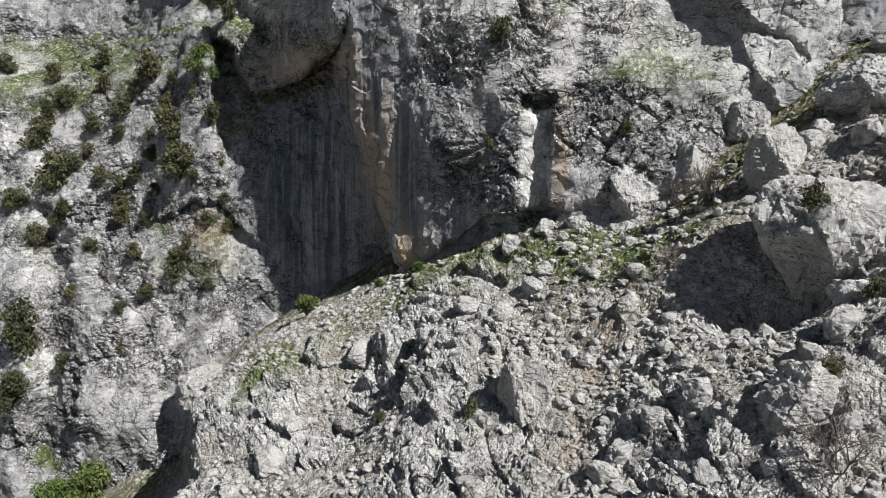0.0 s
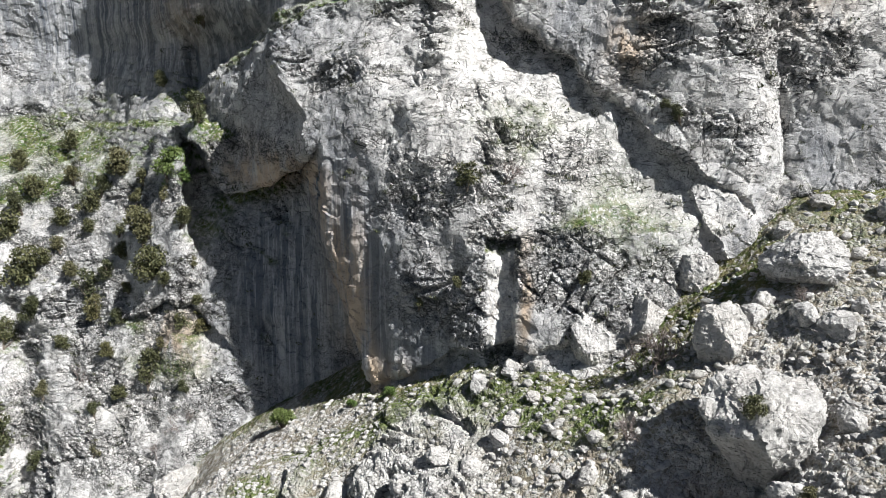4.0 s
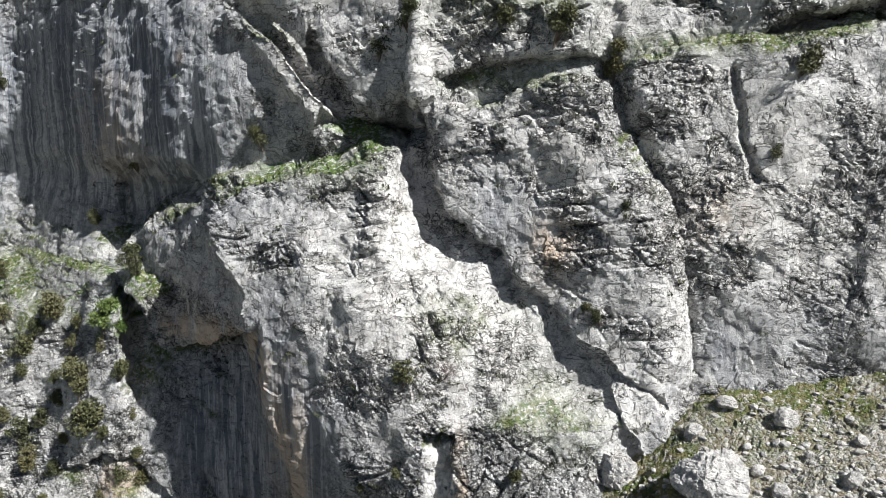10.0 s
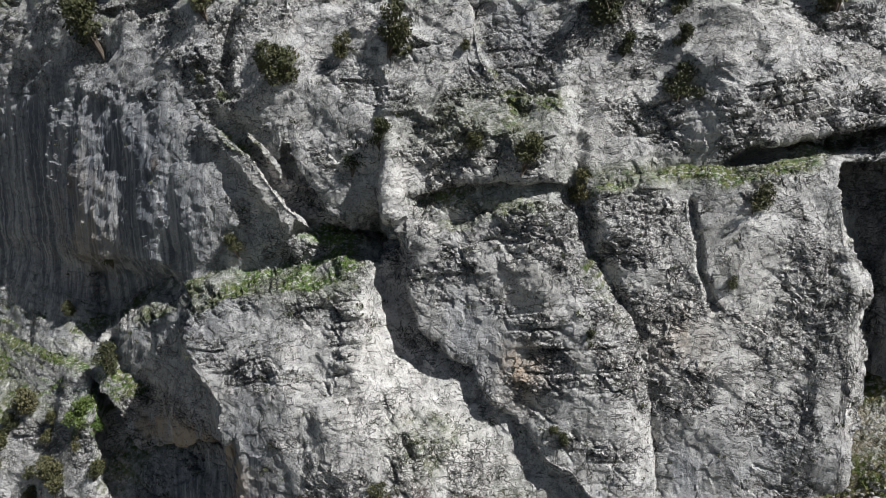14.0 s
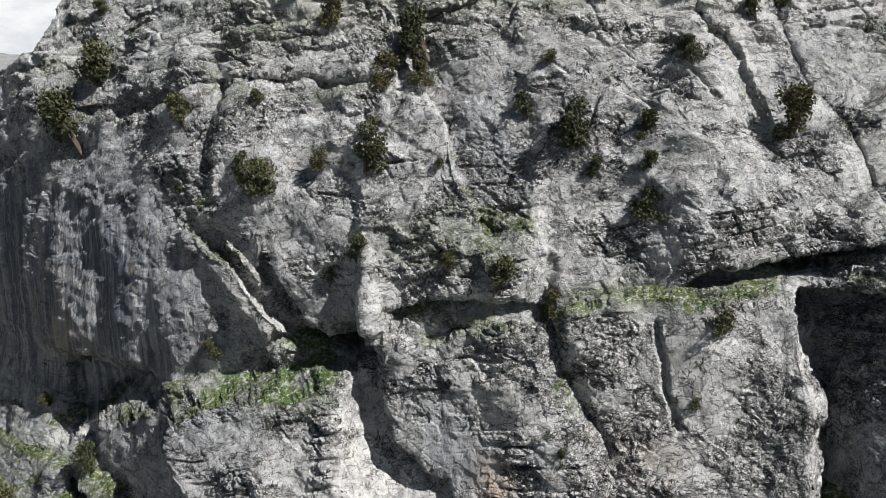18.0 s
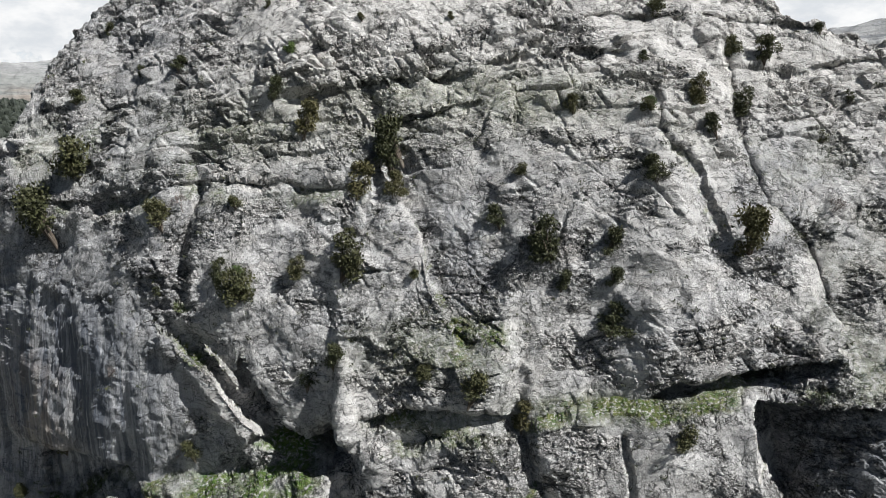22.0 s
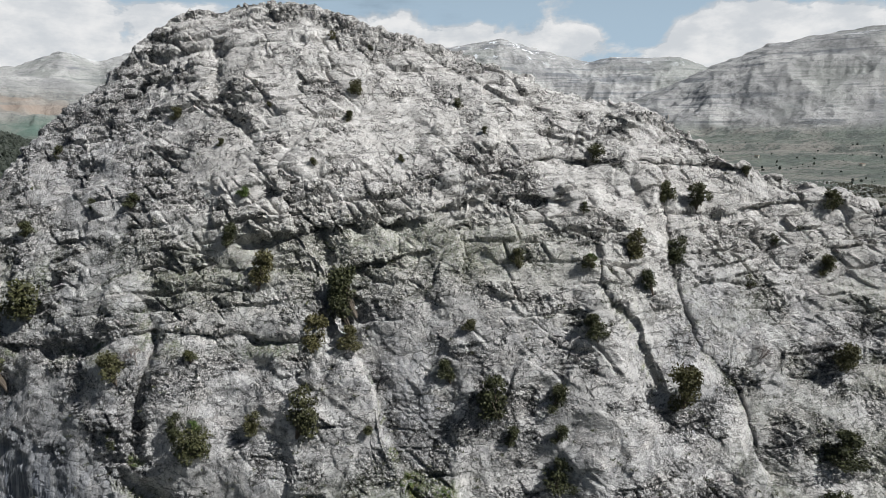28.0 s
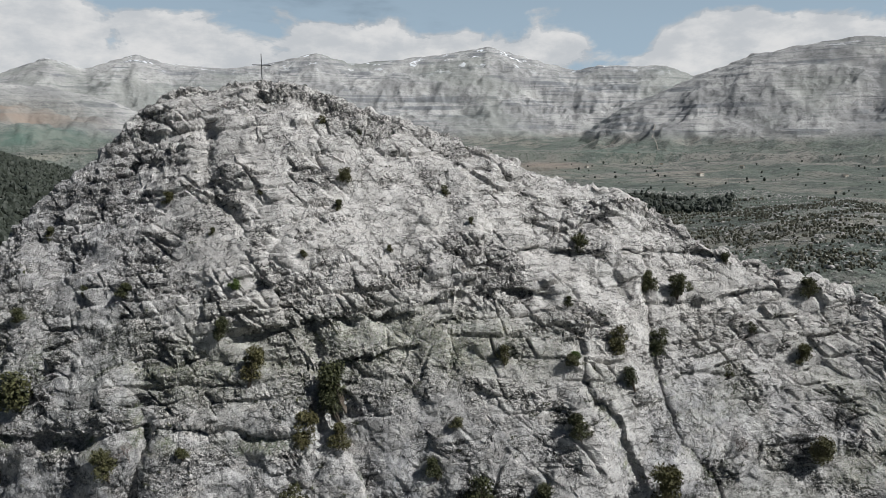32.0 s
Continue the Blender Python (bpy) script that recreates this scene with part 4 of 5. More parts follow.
    lush = spot(b, z, -2.5, 67.5, 6, 2.6) * 0.7 + spot(b, z, -18.5, 46, 2, 3)
    pale = panel * 1.2 + 0.6 * spot(b, z, 33, 62, 8, 13) + 0.4 * spot(b, z, 12, 79, 7, 5) + 0.45 * spot(b, z, 15, 67, 6, 5) + 0.3 * spot(b, z, 1, 75, 9, 6) + 0.6 * spot(b, z, -11.6, 46.5, 3.4, 3.5) + 0.72 * ease((z - 100) / 14) * ease((b + 7) / 9) + spot(b, z, 24.5, 43.5, 2.2, 3.5) * 0.8 + spot(b, z, 4, 55, 8, 10) * 0.6 + spot(b, z, 12, 49, 6, 4) * 0.6 + spot(b, z, -24, 13, 4, 7) * 0.55 + spot(b, z, -4, 77, 2, 4) * 0.5 + spot(b, z, 34.5, 101, 2.5, 8) * 0.5 + spot(b, z, 30.6, 81.5, 1.6, 3) * 0.7
    # water stains, with the shade of hollow, left wall and alcove painted in
    stain_shade = spot(b, z, -11, 30, 4.5, 13) * 1.3 * ease((roof_at(b) - z) / 1.5) + 1.3 * spot(b, z, -17, 75, 9, 13) + 0.3 * spot(b, z, -10, 114, 6, 22) + 0.6 * spot(b, z, 0, 30, 4.5, 8) + 1.1 * spot(b, z, -5.8, 42, 2.3, 12) + 0.4 * spot(b, z, -1, 38, 4, 7) + 0.5 * spot(b, z, -30, 80, 8, 16) + 0.6 * spot(b, z, 13, 62, 2.5, 5) + 0.5 * spot(b, z, 36, 51, 4, 4) + 1.2 * ease((b - 43.5 + 0.155 * (z - 54)) / 1.0) * band(z, 40, 78, 3)
    GRID.update(bs=bs, p=p2.reshape(rows, cols, 3), n=n.reshape(rows, cols, 3), turf=turf.reshape(rows, cols), patch=patch.reshape(rows, cols))
    wall = sheet("cliff", p2, rows, cols, ROCK, flat=True, smooth=smooth, grass=turf, tan=tan, pale=pale, lush=lush, worn=worn, stain_shade=stain_shade)
    return tagged(wall, "weathered grey limestone cliff with ledges, clefts and overhangs", "cliff", kind="structure")


def beside(x, y, line):
    """Metres to a broken line on the ground."""
    best = np.full(np.shape(x), 1e9)
    for (x0, y0), (x1, y1) in zip(line, line[1:]):
        s = np.clip(((x - x0) * (x1 - x0) + (y - y0) * (y1 - y0)) / ((x1 - x0) ** 2 + (y1 - y0) ** 2), 0, 1)
        best = np.minimum(best, np.hypot(x - x0 - s * (x1 - x0), y - y0 - s * (y1 - y0)))
    return best


GREEN_STRIP = [(-17, 57), (-10, 62.5), (-4, 61.5), (1, 61), (6, 57.5), (10, 52.5), (14.5, 49.5), (17, 49)]
BARE_PATH = [(13.5, 47), (11, 44), (9.6, 42), (9, 39), (7, 36)]


def build_slope():
    bs = np.concatenate([np.linspace(-180, -48, 60), np.arange(-46, 56, 0.155), np.linspace(58, 179, 50)])
    rs = np.concatenate([np.linspace(0.02, 24, 24), np.geomspace(24.5, 112, 400)])
    b, r = np.meshgrid(bs, rs)
    p = polar(b, r, r * 0)
    x, y = p[..., 0].ravel(), p[..., 1].ravel()
    z = hill(x, y)
    front = ease((np.cos(np.radians(b.ravel())) + 0.1) / 0.4)
    z = np.where(front > 0, z, np.minimum(z, -5))
    p = np.stack([x, y, z], -1).astype(np.float32)
    outcrop = np.clip(ease((12 - x + 0.25 * (y - 50)) / 12) * ease((66 + 0.18 * x - y) / 8) + 0.9 * spot(x, y, 14, 33, 9, 8) + 0.5 * spot(x, y, 26, 40, 8, 8), 0, 1)
    outcrop *= ease(0.62 + 1.1 * swell(p, 6, 11))
    warp = p + 0.3 * np.stack([swell(p, 1.6, 44), swell(p, 1.6, 45), swell(p, 1.6, 46)], -1)
    h0, j0 = blocks(warp, (6.5, 6.5, 6.0), 14, 0.6)
    h1, j1 = blocks(warp, (2.6, 2.6, 2.4), 15, 0.6)
    h2, j2 = blocks(warp, (1.1, 1.1, 1.0), 17, 0.8)
    h3, j3 = blocks(warp, (0.48, 0.48, 0.45), 19, 1.1)
    d = 0.6 * swell(p, 9, 12) + 0.25 * swell(p, 3.5, 13)
    ka, ea = courses(p, ((0.93, 0.30, 0.22), (-0.15, 0.45, 0.88)), (2.3, 3.4), 211, 0.9)
    kb, eb = courses(p, ((0.90, 0.38, 0.2), (-0.2, 0.4, 0.9)), (0.8, 1.2), 213, 0.9)
    d += outcrop * (1.3 * h0 + 0.7 * h1 + (0.5 * ka - 0.7 * np.exp(-(ea / 0.14) ** 2)) * ease(0.4 + 1.3 * swell(p, 5, 215)) + 0.16 * kb - 0.22 * np.exp(-(eb / 0.08) ** 2) * ease(0.4 + 1.3 * swell(p, 3, 216)) + 0.24 * h2 + 0.10 * h3 + 0.5)
    stony = (1 - outcrop) * ease(0.5 + 1.2 * swell(p, 4, 14))
    d += stony * (0.32 * np.maximum(h2, 0) + 0.22 * np.maximum(h3, 0) - 0.05)
    d += 0.07 * rough_noise(p, 0.8, 2, 16)
    d = d * ease((r.ravel() - 14) / 10)
    p += d[:, None] * np.array([-0.44, -0.36, 0.82], np.float32)
    near = wall_gap(x, y)
    grass = ease((9 - near) / 7) * ease((x + 40) / 10) * (1 - 0.8 * outcrop) * ease(0.75 + swell(p, 5, 23)) * 1.3 + 0.5 * spot(x, y, 34, 54, 9, 7) + 0.28 * ease(0.3 + swell(p, 7, 22)) * (1 - outcrop) + 0.9 * spot(x, y, -38, 78, 9, 6)
    lush = 1.5 * np.exp(-(beside(x, y, GREEN_STRIP) / 2.9) ** 2) * ease(0.65 + swell(p, 2.5, 24)) * (1 - 0.5 * outcrop)
    grass = grass + lush
    bare = np.exp(-(beside(x, y, BARE_PATH) / 1.1) ** 2) * ease(0.8 + swell(p, 2.0, 25))
    rock = np.clip(outcrop * 1.25 + stony * np.maximum(h2, h3) * 1.2, 0, 1)
    SOIL.update(bs=bs, rs=rs, p=p.reshape(len(rs), len(bs), 3), grass=grass.reshape(len(rs), len(bs)), outcrop=outcrop.reshape(len(rs), len(bs)))
    ob = sheet("slope", p, len(rs), len(bs), EARTH, flat=True, grass=grass, rock=rock * (1 - bare), lush=lush, bare=bare)
    return tagged(ob, "stony earth slope with broken rock and thin spring grass", "slope", kind="structure")


def wall_gap(x, y):
    """Metres from a place on the slope to the wall in front of it, roughly."""
    b = np.degrees(np.arctan2(x, y))
    line = np.interp(b, [-40, -30, -20, -12, -4, 0, 8, 16, 24, 32, 40, 50], [110, 104, 96, 86, 74, 66, 62, 59, 61, 67, 71, 82])
    return np.maximum(line - np.hypot(x, y), 0)


def build_distance():
    """Valley floor, hills and bedded mountains all round, out to the horizon."""
    bs = np.concatenate([np.arange(-22, 60, 0.11), np.arange(62, 337, 5.0)])
    rs = np.concatenate([np.linspace(130, 600, 40), np.linspace(620, 2400, 90), np.linspace(2420, 4600, 110), np.linspace(4640, 4780, 4)])
    b, r = (a.ravel() for a in np.meshgrid(bs, rs))
    front = ease((np.cos(np.radians(b - 20)) - 0.35) / 0.35)
    p = polar(b, r, r * 0).astype(np.float32)
    plain_z = np.interp(r, [130, 260, 500, 900, 1700, 2600, 3000], [20, 30, 38, 50, 45, 70, 95])
    plain_z = plain_z + 14 * swell(p, 420, 3) + 7 * swell(p, 130, 4) + 26 * spot(b, r, 50, 620, 9, 260) + 82 * spot(b, r, -19, 900, 13, 420)
    far = np.interp(b, [-22, -12.8, -9.9, -7.6, -4.2, -1.9, 2.1, 5.5, 8.9, 11.6, 14.2, 18.7, 22.5, 26.8, 29.4, 31.1, 36.2, 38.1, 60], [3.2, 3.9, 5.05, 4.4, 5.55, 4.9, 4.7, 5.2, 6.05, 5.3, 5.5, 6.0, 6.6, 5.4, 4.7, 5.1, 4.95, 4.2, 4.5])
    near = np.interp(b, [-22, -13, -9.5, -5.9, -2.2, 1.5, 28, 33, 38.1, 42.1, 46.4, 49.1, 52, 60], [3.6, 3.3, 3.0, 2.2, 0.3, -1.5, -1.5, 1.8, 4.0, 5.5, 6.15, 6.38, 6.1, 5.0])
    far_z, near_z = 140 + 4350 * np.tan(np.radians(far)), 140 + 3350 * np.tan(np.radians(near))
    gully = np.abs(swell(p, 520, 6)) + 0.65 * np.abs(swell(p, 230, 7)) + 0.4 * np.abs(swell(p, 100, 8)) + 0.2 * np.abs(swell(p, 45, 10))
    rise_f, rise_n = ease((r - 2900) / 1450), ease((r - 2150) / 1200)
    zf = 80 + (far_z - 80) * rise_f ** 0.9 - 150 * gully * rise_f * (1 - rise_f) * 2.2
    zn = 70 + (near_z - 70) * rise_n ** 0.9 - 120 * gully * rise_n * (1 - rise_n) * 2.2 - 240 * ease((r - 3400) / 700)
    z = np.maximum(plain_z, np.where(r > 2150, np.maximum(zf, zn), -999))
    z = np.where(r > 4380, z - (r - 4380) * 0.4, z)
    bench = z / 26 + 0.5 * swell(p, 300, 9)
    tooth = bench - np.floor(bench)
    high = ease((z - 105) / 50)
    z = z + high * 9 * (ease(tooth / 0.3) - tooth)
    high = high * (1 - 0.6 * ease((-4 - b) / 6) * ease((330 - z) / 120))
    back = -130 + 60 * swell(p, 700, 5) + 0.12 * np.maximum(r - 1500, 0)
    z = front * z + (1 - front) * back
    z = z + np.interp(r, [600, 3000], [1.5, 5]) * rough_noise(p, 60, 3, 31)
    p[:, 2] = z
    scarp = spot(b, r, 27.5, 1900, 3.5, 170) * 0.7 + spot(b, r, -13, 2790, 5, 70)
    meadow = spot(b, r, -11, 2560, 3.6, 80) * 1.2 + spot(b, r, 33, 2300, 5, 200) * 0.5
    FAR.update(bs=bs, rs=rs, p=p.reshape(len(rs), len(bs), 3))
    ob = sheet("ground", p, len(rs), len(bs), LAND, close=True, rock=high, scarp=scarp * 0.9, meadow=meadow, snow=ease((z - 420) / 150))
    return tagged(ob, "hazy valley with fields and bedded bare mountains", "landscape", kind="structure")


def build_clouds():
    bs, es = np.arange(-60, 100, 2.0), np.linspace(1.0, 26, 50)
    b, e = (a.ravel() for a in np.meshgrid(bs, es))
    p = polar(b, np.full(len(b), 4820.0), 140 + 4820 * np.tan(np.radians(e)))
    rim = np.interp(b, [-20, -9, -4, 3, 10, 18, 26, 32, 33.5, 36, 42, 48, 56], [9.4, 9.2, 8.0, 7.6, 7.8, 7.4, 7.8, 7.2, 5.6, 7.4, 8.4, 7.9, 7.2])
    heap = np.interp(e - rim, [-4, -1.0, 0.0, 0.9, 2.2, 16], [0.22, 0.20, 0.07, -0.06, -0.16, -0.4])
    # added glow in place of a brighter sky, weaker higher up
    sky_glow = np.interp(e, [2, 8, 14, 26], [0.95, 0.85, 0.7, 0.4])
    ob = sheet("cloud_backdrop", p, len(es), len(bs), CLOUDS, heap=heap + 0.5, sky_glow=sky_glow)
    return tagged(ob, "bank of heaped white clouds over the mountains, with a glowing pale-blue sky sheet", "clouds", kind="structure")


build_wall()
build_slope()
build_distance()
build_clouds()


# ---- where things stand ----
def on_wall(b, z):
    """A place on the broken face of the wall, and the way it looks."""
    c = int(np.argmin(np.abs(GRID["bs"] - b)))
    r = int(np.argmin(np.abs(GRID["p"][:ROWS_UP, c, 2] - z)))
    return Vector(GRID["p"][r, c]), Vector(GRID["n"][r, c])


def on_slope(x, y):
    c = int(np.argmin(np.abs(SOIL["bs"] - math.degrees(math.atan2(x, y)))))
    r = int(np.argmin(np.abs(SOIL["rs"] - math.hypot(x, y))))
    return Vector(SOIL["p"][r, c])


def on_land(b, r):
    c, k = int(np.argmin(np.abs(FAR["bs"] - b))), int(np.argmin(np.abs(FAR["rs"] - r)))
    return Vector(FAR["p"][k, c])


def holder(name, place, size, turn=0.0, tilt=(0.0, 0.0)):
    ob = new(name)
    ob.empty_display_size = 0.1
    ob.matrix_world = Matrix.LocRotScale(place, Euler((tilt[0], tilt[1], turn)), (size, size, size) if isinstance(size, float) else size)
    return ob


def child(name, mesh, parent, label=""):
    ob = new(name, mesh)
    ob.parent = parent
    return tagged(ob, label)


# ---- boulders and loose rocks ----
def stone_mesh(seed, level, keen=0.34, foot=1.0):
    """A broken limestone block: a ball cut flat along random planes, then roughened."""
    rng = np.random.default_rng(seed)
    v, f = ball(level)
    v = v * rng.uniform(0.82, 1.18, 3)
    for _ in range(15):
        n = rng.normal(size=3)
        n /= np.linalg.norm(n)
        cut = rng.uniform(0.52, 0.92)
        over = np.maximum(v @ n - cut, 0)
        v = v - over[:, None] * n * 0.93
    off = (v * 3 + seed * 13.7).astype(np.float32)
    h, j = blocks(off, (1.1, 1.1, 0.9), seed, 1.2)
    d = 0.12 * keen * 3 * h * 0.35 + 0.05 * rough_noise(off, 0.9, 3, seed)
    if level > 3:
        h2, _ = blocks(off, (0.36, 0.36, 0.3), seed + 3, 1.2)
        d = d + 0.022 * h2
    out = v / (np.linalg.norm(v, axis=1, keepdims=True) + 1e-9)
    v = v + out * d[:, None]
    narrow = foot + (1 - foot) * ease((v[:, 2] + 1.0) / 1.25)
    v = np.stack([v[:, 0] * narrow + 0.25 * (1 - narrow), v[:, 1] * narrow, v[:, 2]], -1)
    return solid("stone", v, f, BOULDER)


GREAT = [stone_mesh(k, 6) for k in (3, 8, 11)] + [stone_mesh(3, 6, 0.5, 0.3)]
MIDDLING = [stone_mesh(k, 4) for k in (21, 22, 23, 24, 25, 26)]
LITTLE = [stone_mesh(k, 2) for k in (31, 32, 33, 34, 35, 36, 37, 38)]


def rock(name, mesh, place, size, turn, label, group="", tilt=(0.0, 0.0)):
    ob = new(name, mesh)
    ob.matrix_world = Matrix.LocRotScale(place, Euler((tilt[0], tilt[1], turn)), size)
    return tagged(ob, label, "rock" if name == "rock" else "boulder", group)


def boulders():
    put = [(3, 22.0, 40.6, 3.6, (4.4, 4.0, 4.9), 0.2, (0.05, 0.1), "huge pale limestone boulder leaning over a dark hollow"),
           (1, 30.4, 50.6, 0.9, (4.0, 3.2, 2.9), 1.3, (0.1, 0.3), "large whitish boulder lying on the grassy slope"),
           (2, 22.6, 47.6, 1.3, (2.3, 2.1, 2.7), 2.2, (0.2, 0.2), "wedge-shaped limestone block perched above the big boulder"),
           (1, 16.9, 31.0, 0.7, (2.0, 1.9, 2.5), 0.2, (0.0, 0.15), "upright grey rock block on the scree"),
           (2, 19.6, 56.4, 0.2, (3.2, 2.6, 3.0), 0.9, (0.1, 0.0), "rounded grey boulder at the foot of the cliff"),
           (0, 24.6, 57.6, 1.0, (2.2, 2.0, 2.4), 2.9, (0.2, 0.1), "broken block lodged below the pale rock tongue"),
           (1, 15.4, 57.0, 1.5, (2.6, 2.2, 3.0), 4.0, (0.0, 0.1), "grey lump of rock against the cliff foot"),
           (2, 5.2, 41.4, 0.4, (2.6, 1.9, 2.7), 1.9, (0.1, -0.1), "pale split block in the stony slope"),
           (0, -29.2, 79.4, -0.6, (4.4, 3.6, 3.8), 5.2, (0.1, 0.1), "pale rock knob at the outcrop's end")]
    for k, x, y, lift, size, turn, tilt, label in put:
        z = float(hill(np.array(x), np.array(y)))
        rock("boulder", GREAT[k], (x, y, z + lift), size, turn, label, tilt=tilt)


BLOCKS = [(5.9, 58.9, 2.6), (10.1, 54.2, 1.6), (7.8, 52.9, 1.6), (6.8, 51.8, 1.9), (12.2, 44.7, 1.9), (9.3, 42.6, 1.6), (16.9, 38.2, 1.3), (13.6, 34.5, 2.0), (20.6, 34.6, 2.3), (25.3, 48.7, 2.2),
          (12.5, 30.1, 1.5), (15.1, 29.2, 1.3), (11.3, 34.6, 1.4), (-6.9, 55.7, 2.6), (-1.1, 52.0, 2.4), (9.2, 34.3, 2.1), (18.4, 29.3, 1.4), (8.2, 33.3, 1.8), (-13.1, 48.6, 2.8), (2.0, 52.7, 2.3)]
BLOCKS_RIGHT = [(22.1, 37.0, 1.7), (18.6, 33.1, 1.5), (13.3, 39.5, 1.1), (26.4, 38.0, 2.0), (26.8, 49.7, 2.1), (27.9, 46.1, 2.4), (13.5, 46.9, 1.2), (4.1, 50.5, 2.4), (24.5, 49.6, 1.7), (34.5, 56.7, 2.1),
                (38.3, 53.4, 2.3), (28.9, 44.0, 2.6), (30.7, 44.6, 1.9), (31.7, 40.5, 2.1), (34.2, 47.3, 1.8), (31.0, 56.0, 2.1), (33.8, 49.9, 1.3), (38.8, 45.2, 1.8)]


def loose_rocks():
    rng = random.Random(5)
    for x, y, w in BLOCKS + BLOCKS_RIGHT:
        p = on_slope(x, y) + Vector((0, 0, 0.12 * w))
        s = w * 0.52
        rock("rock", rng.choice(MIDDLING), p, (s * rng.uniform(0.85, 1.2), s * rng.uniform(0.8, 1.1), s * rng.uniform(0.7, 1.0)), rng.uniform(0, 6.3),
             "angular pale limestone block resting on the scree", "blocks on the slope", (rng.uniform(-0.4, 0.4), rng.uniform(-0.4, 0.4)))
    for k in range(11):                                          # a heap of white stones by the cliff foot
        x, y = 9.8 + rng.gauss(0, 1.0), 58.9 + rng.gauss(0, 0.8)
        s = rng.uniform(0.35, 0.75)
        rock("rock", rng.choice(MIDDLING), on_slope(x, y) + Vector((0, 0, s * 0.45)), (s, s * 0.9, s * 0.8), rng.uniform(0, 6.3), "white broken stone in a small heap", "heap of white stones", (rng.uniform(-0.5, 0.5), 0))
    made = 0
    while made < 230:
        x, y = rng.uniform(-22, 44), rng.uniform(26, 62)
        b = math.degrees(math.atan2(x, y))
        if not -24 < b < 44 or wall_gap(np.array(x), np.array(y)) < 1.5 or (x < 6 and rng.random() < 0.6):
            continue
        s = 0.22 + 0.45 * rng.random() ** 2.2
        rock("rock", rng.choice(LITTLE), on_slope(x, y) + Vector((0, 0, s * 0.25)), (s * rng.uniform(0.9, 1.5), s, s * rng.uniform(0.6, 0.9)), rng.uniform(0, 6.3),
             "small pale stone lying on the slope", "stones on the slope", (rng.uniform(-0.5, 0.5), rng.uniform(-0.5, 0.5)))
        made += 1


def scattered(name, places, sizes, seeds, material, label, category, shape, flatten=0.7):
    """Very many small things of one kind in one mesh."""
    rng = np.random.default_rng(seeds)
    bv, bf = shape
    n = len(places)
    turn = rng.uniform(0, 6.3, n)
    c, s = np.cos(turn), np.sin(turn)
    kind = rng.uniform(0.7, 1.3, (n, 1, 3)) * np.array([1, 1, flatten])
    v = bv[None] * kind * rng.uniform(0.75, 1.2, (n, len(bv), 1)) * sizes[:, None, None]
    x, y = v[..., 0] * c[:, None] - v[..., 1] * s[:, None], v[..., 0] * s[:, None] + v[..., 1] * c[:, None]
    v = np.stack([x, y, v[..., 2]], -1) + places[:, None]
    f = (bf[None] + (np.arange(n) * len(bv))[:, None, None]).reshape(-1, 3)
    ob = new(name, solid(name, v.reshape(-1, 3), f, material))
    return tagged(ob, label, category, kind="stuff")


def scree():
    rng = np.random.default_rng(9)
    b, r = rng.uniform(-30, 50, 30000), rng.uniform(24, 74, 30000)
    x, y = r * np.sin(np.radians(b)), r * np.cos(np.radians(b))
    gap = wall_gap(x, y)
    keep = (gap > 0.5) & (rng.random(len(x)) < np.interp(gap, [0, 8, 20], [0.2, 0.35, 0.55])) & (hill(x, y) > -6)
    b, r = b[keep], r[keep]
    ci = np.searchsorted(SOIL["bs"], b).clip(0, len(SOIL["bs"]) - 1)
    ri = np.searchsorted(SOIL["rs"], r).clip(0, len(SOIL["rs"]) - 1)
    rubble = SOIL["outcrop"][ri, ci] < 0.4
    places = SOIL["p"][ri, ci][rubble].astype(float)
    sizes = 0.08 + 0.34 * rng.random(len(places)) ** 2.5
    scattered("scree_stones", places, sizes, 2, BOULDER, "countless small grey and white stones on the slope", "scree", ball(1), 0.65)


# ---- shrubs ----
def tube(a, b, ra, rb, sides=5):
    a, b = np.asarray(a, float), np.asarray(b, float)
    w = b - a
    w /= np.linalg.norm(w) + 1e-9
    u = np.cross(w, (0.3, 0.2, 0.9))
    u /= np.linalg.norm(u) + 1e-9
    t = np.cross(w, u)
    ang = np.arange(sides) * 2 * np.pi / sides
    ring = np.cos(ang)[:, None] * u + np.sin(ang)[:, None] * t
    v = np.vstack([a + ring * ra, b + ring * rb])
    f = [(i, (i + 1) % sides, sides + (i + 1) % sides) for i in range(sides)] + [(i, sides + (i + 1) % sides, sides + i) for i in range(sides)]
    return v, np.array(f)


def joined(pieces):
    vs, fs, n = [], [], 0
    for v, f in pieces:
        vs.append(v), fs.append(f + n)
        n += len(v)
    return np.vstack(vs), np.vstack(fs)


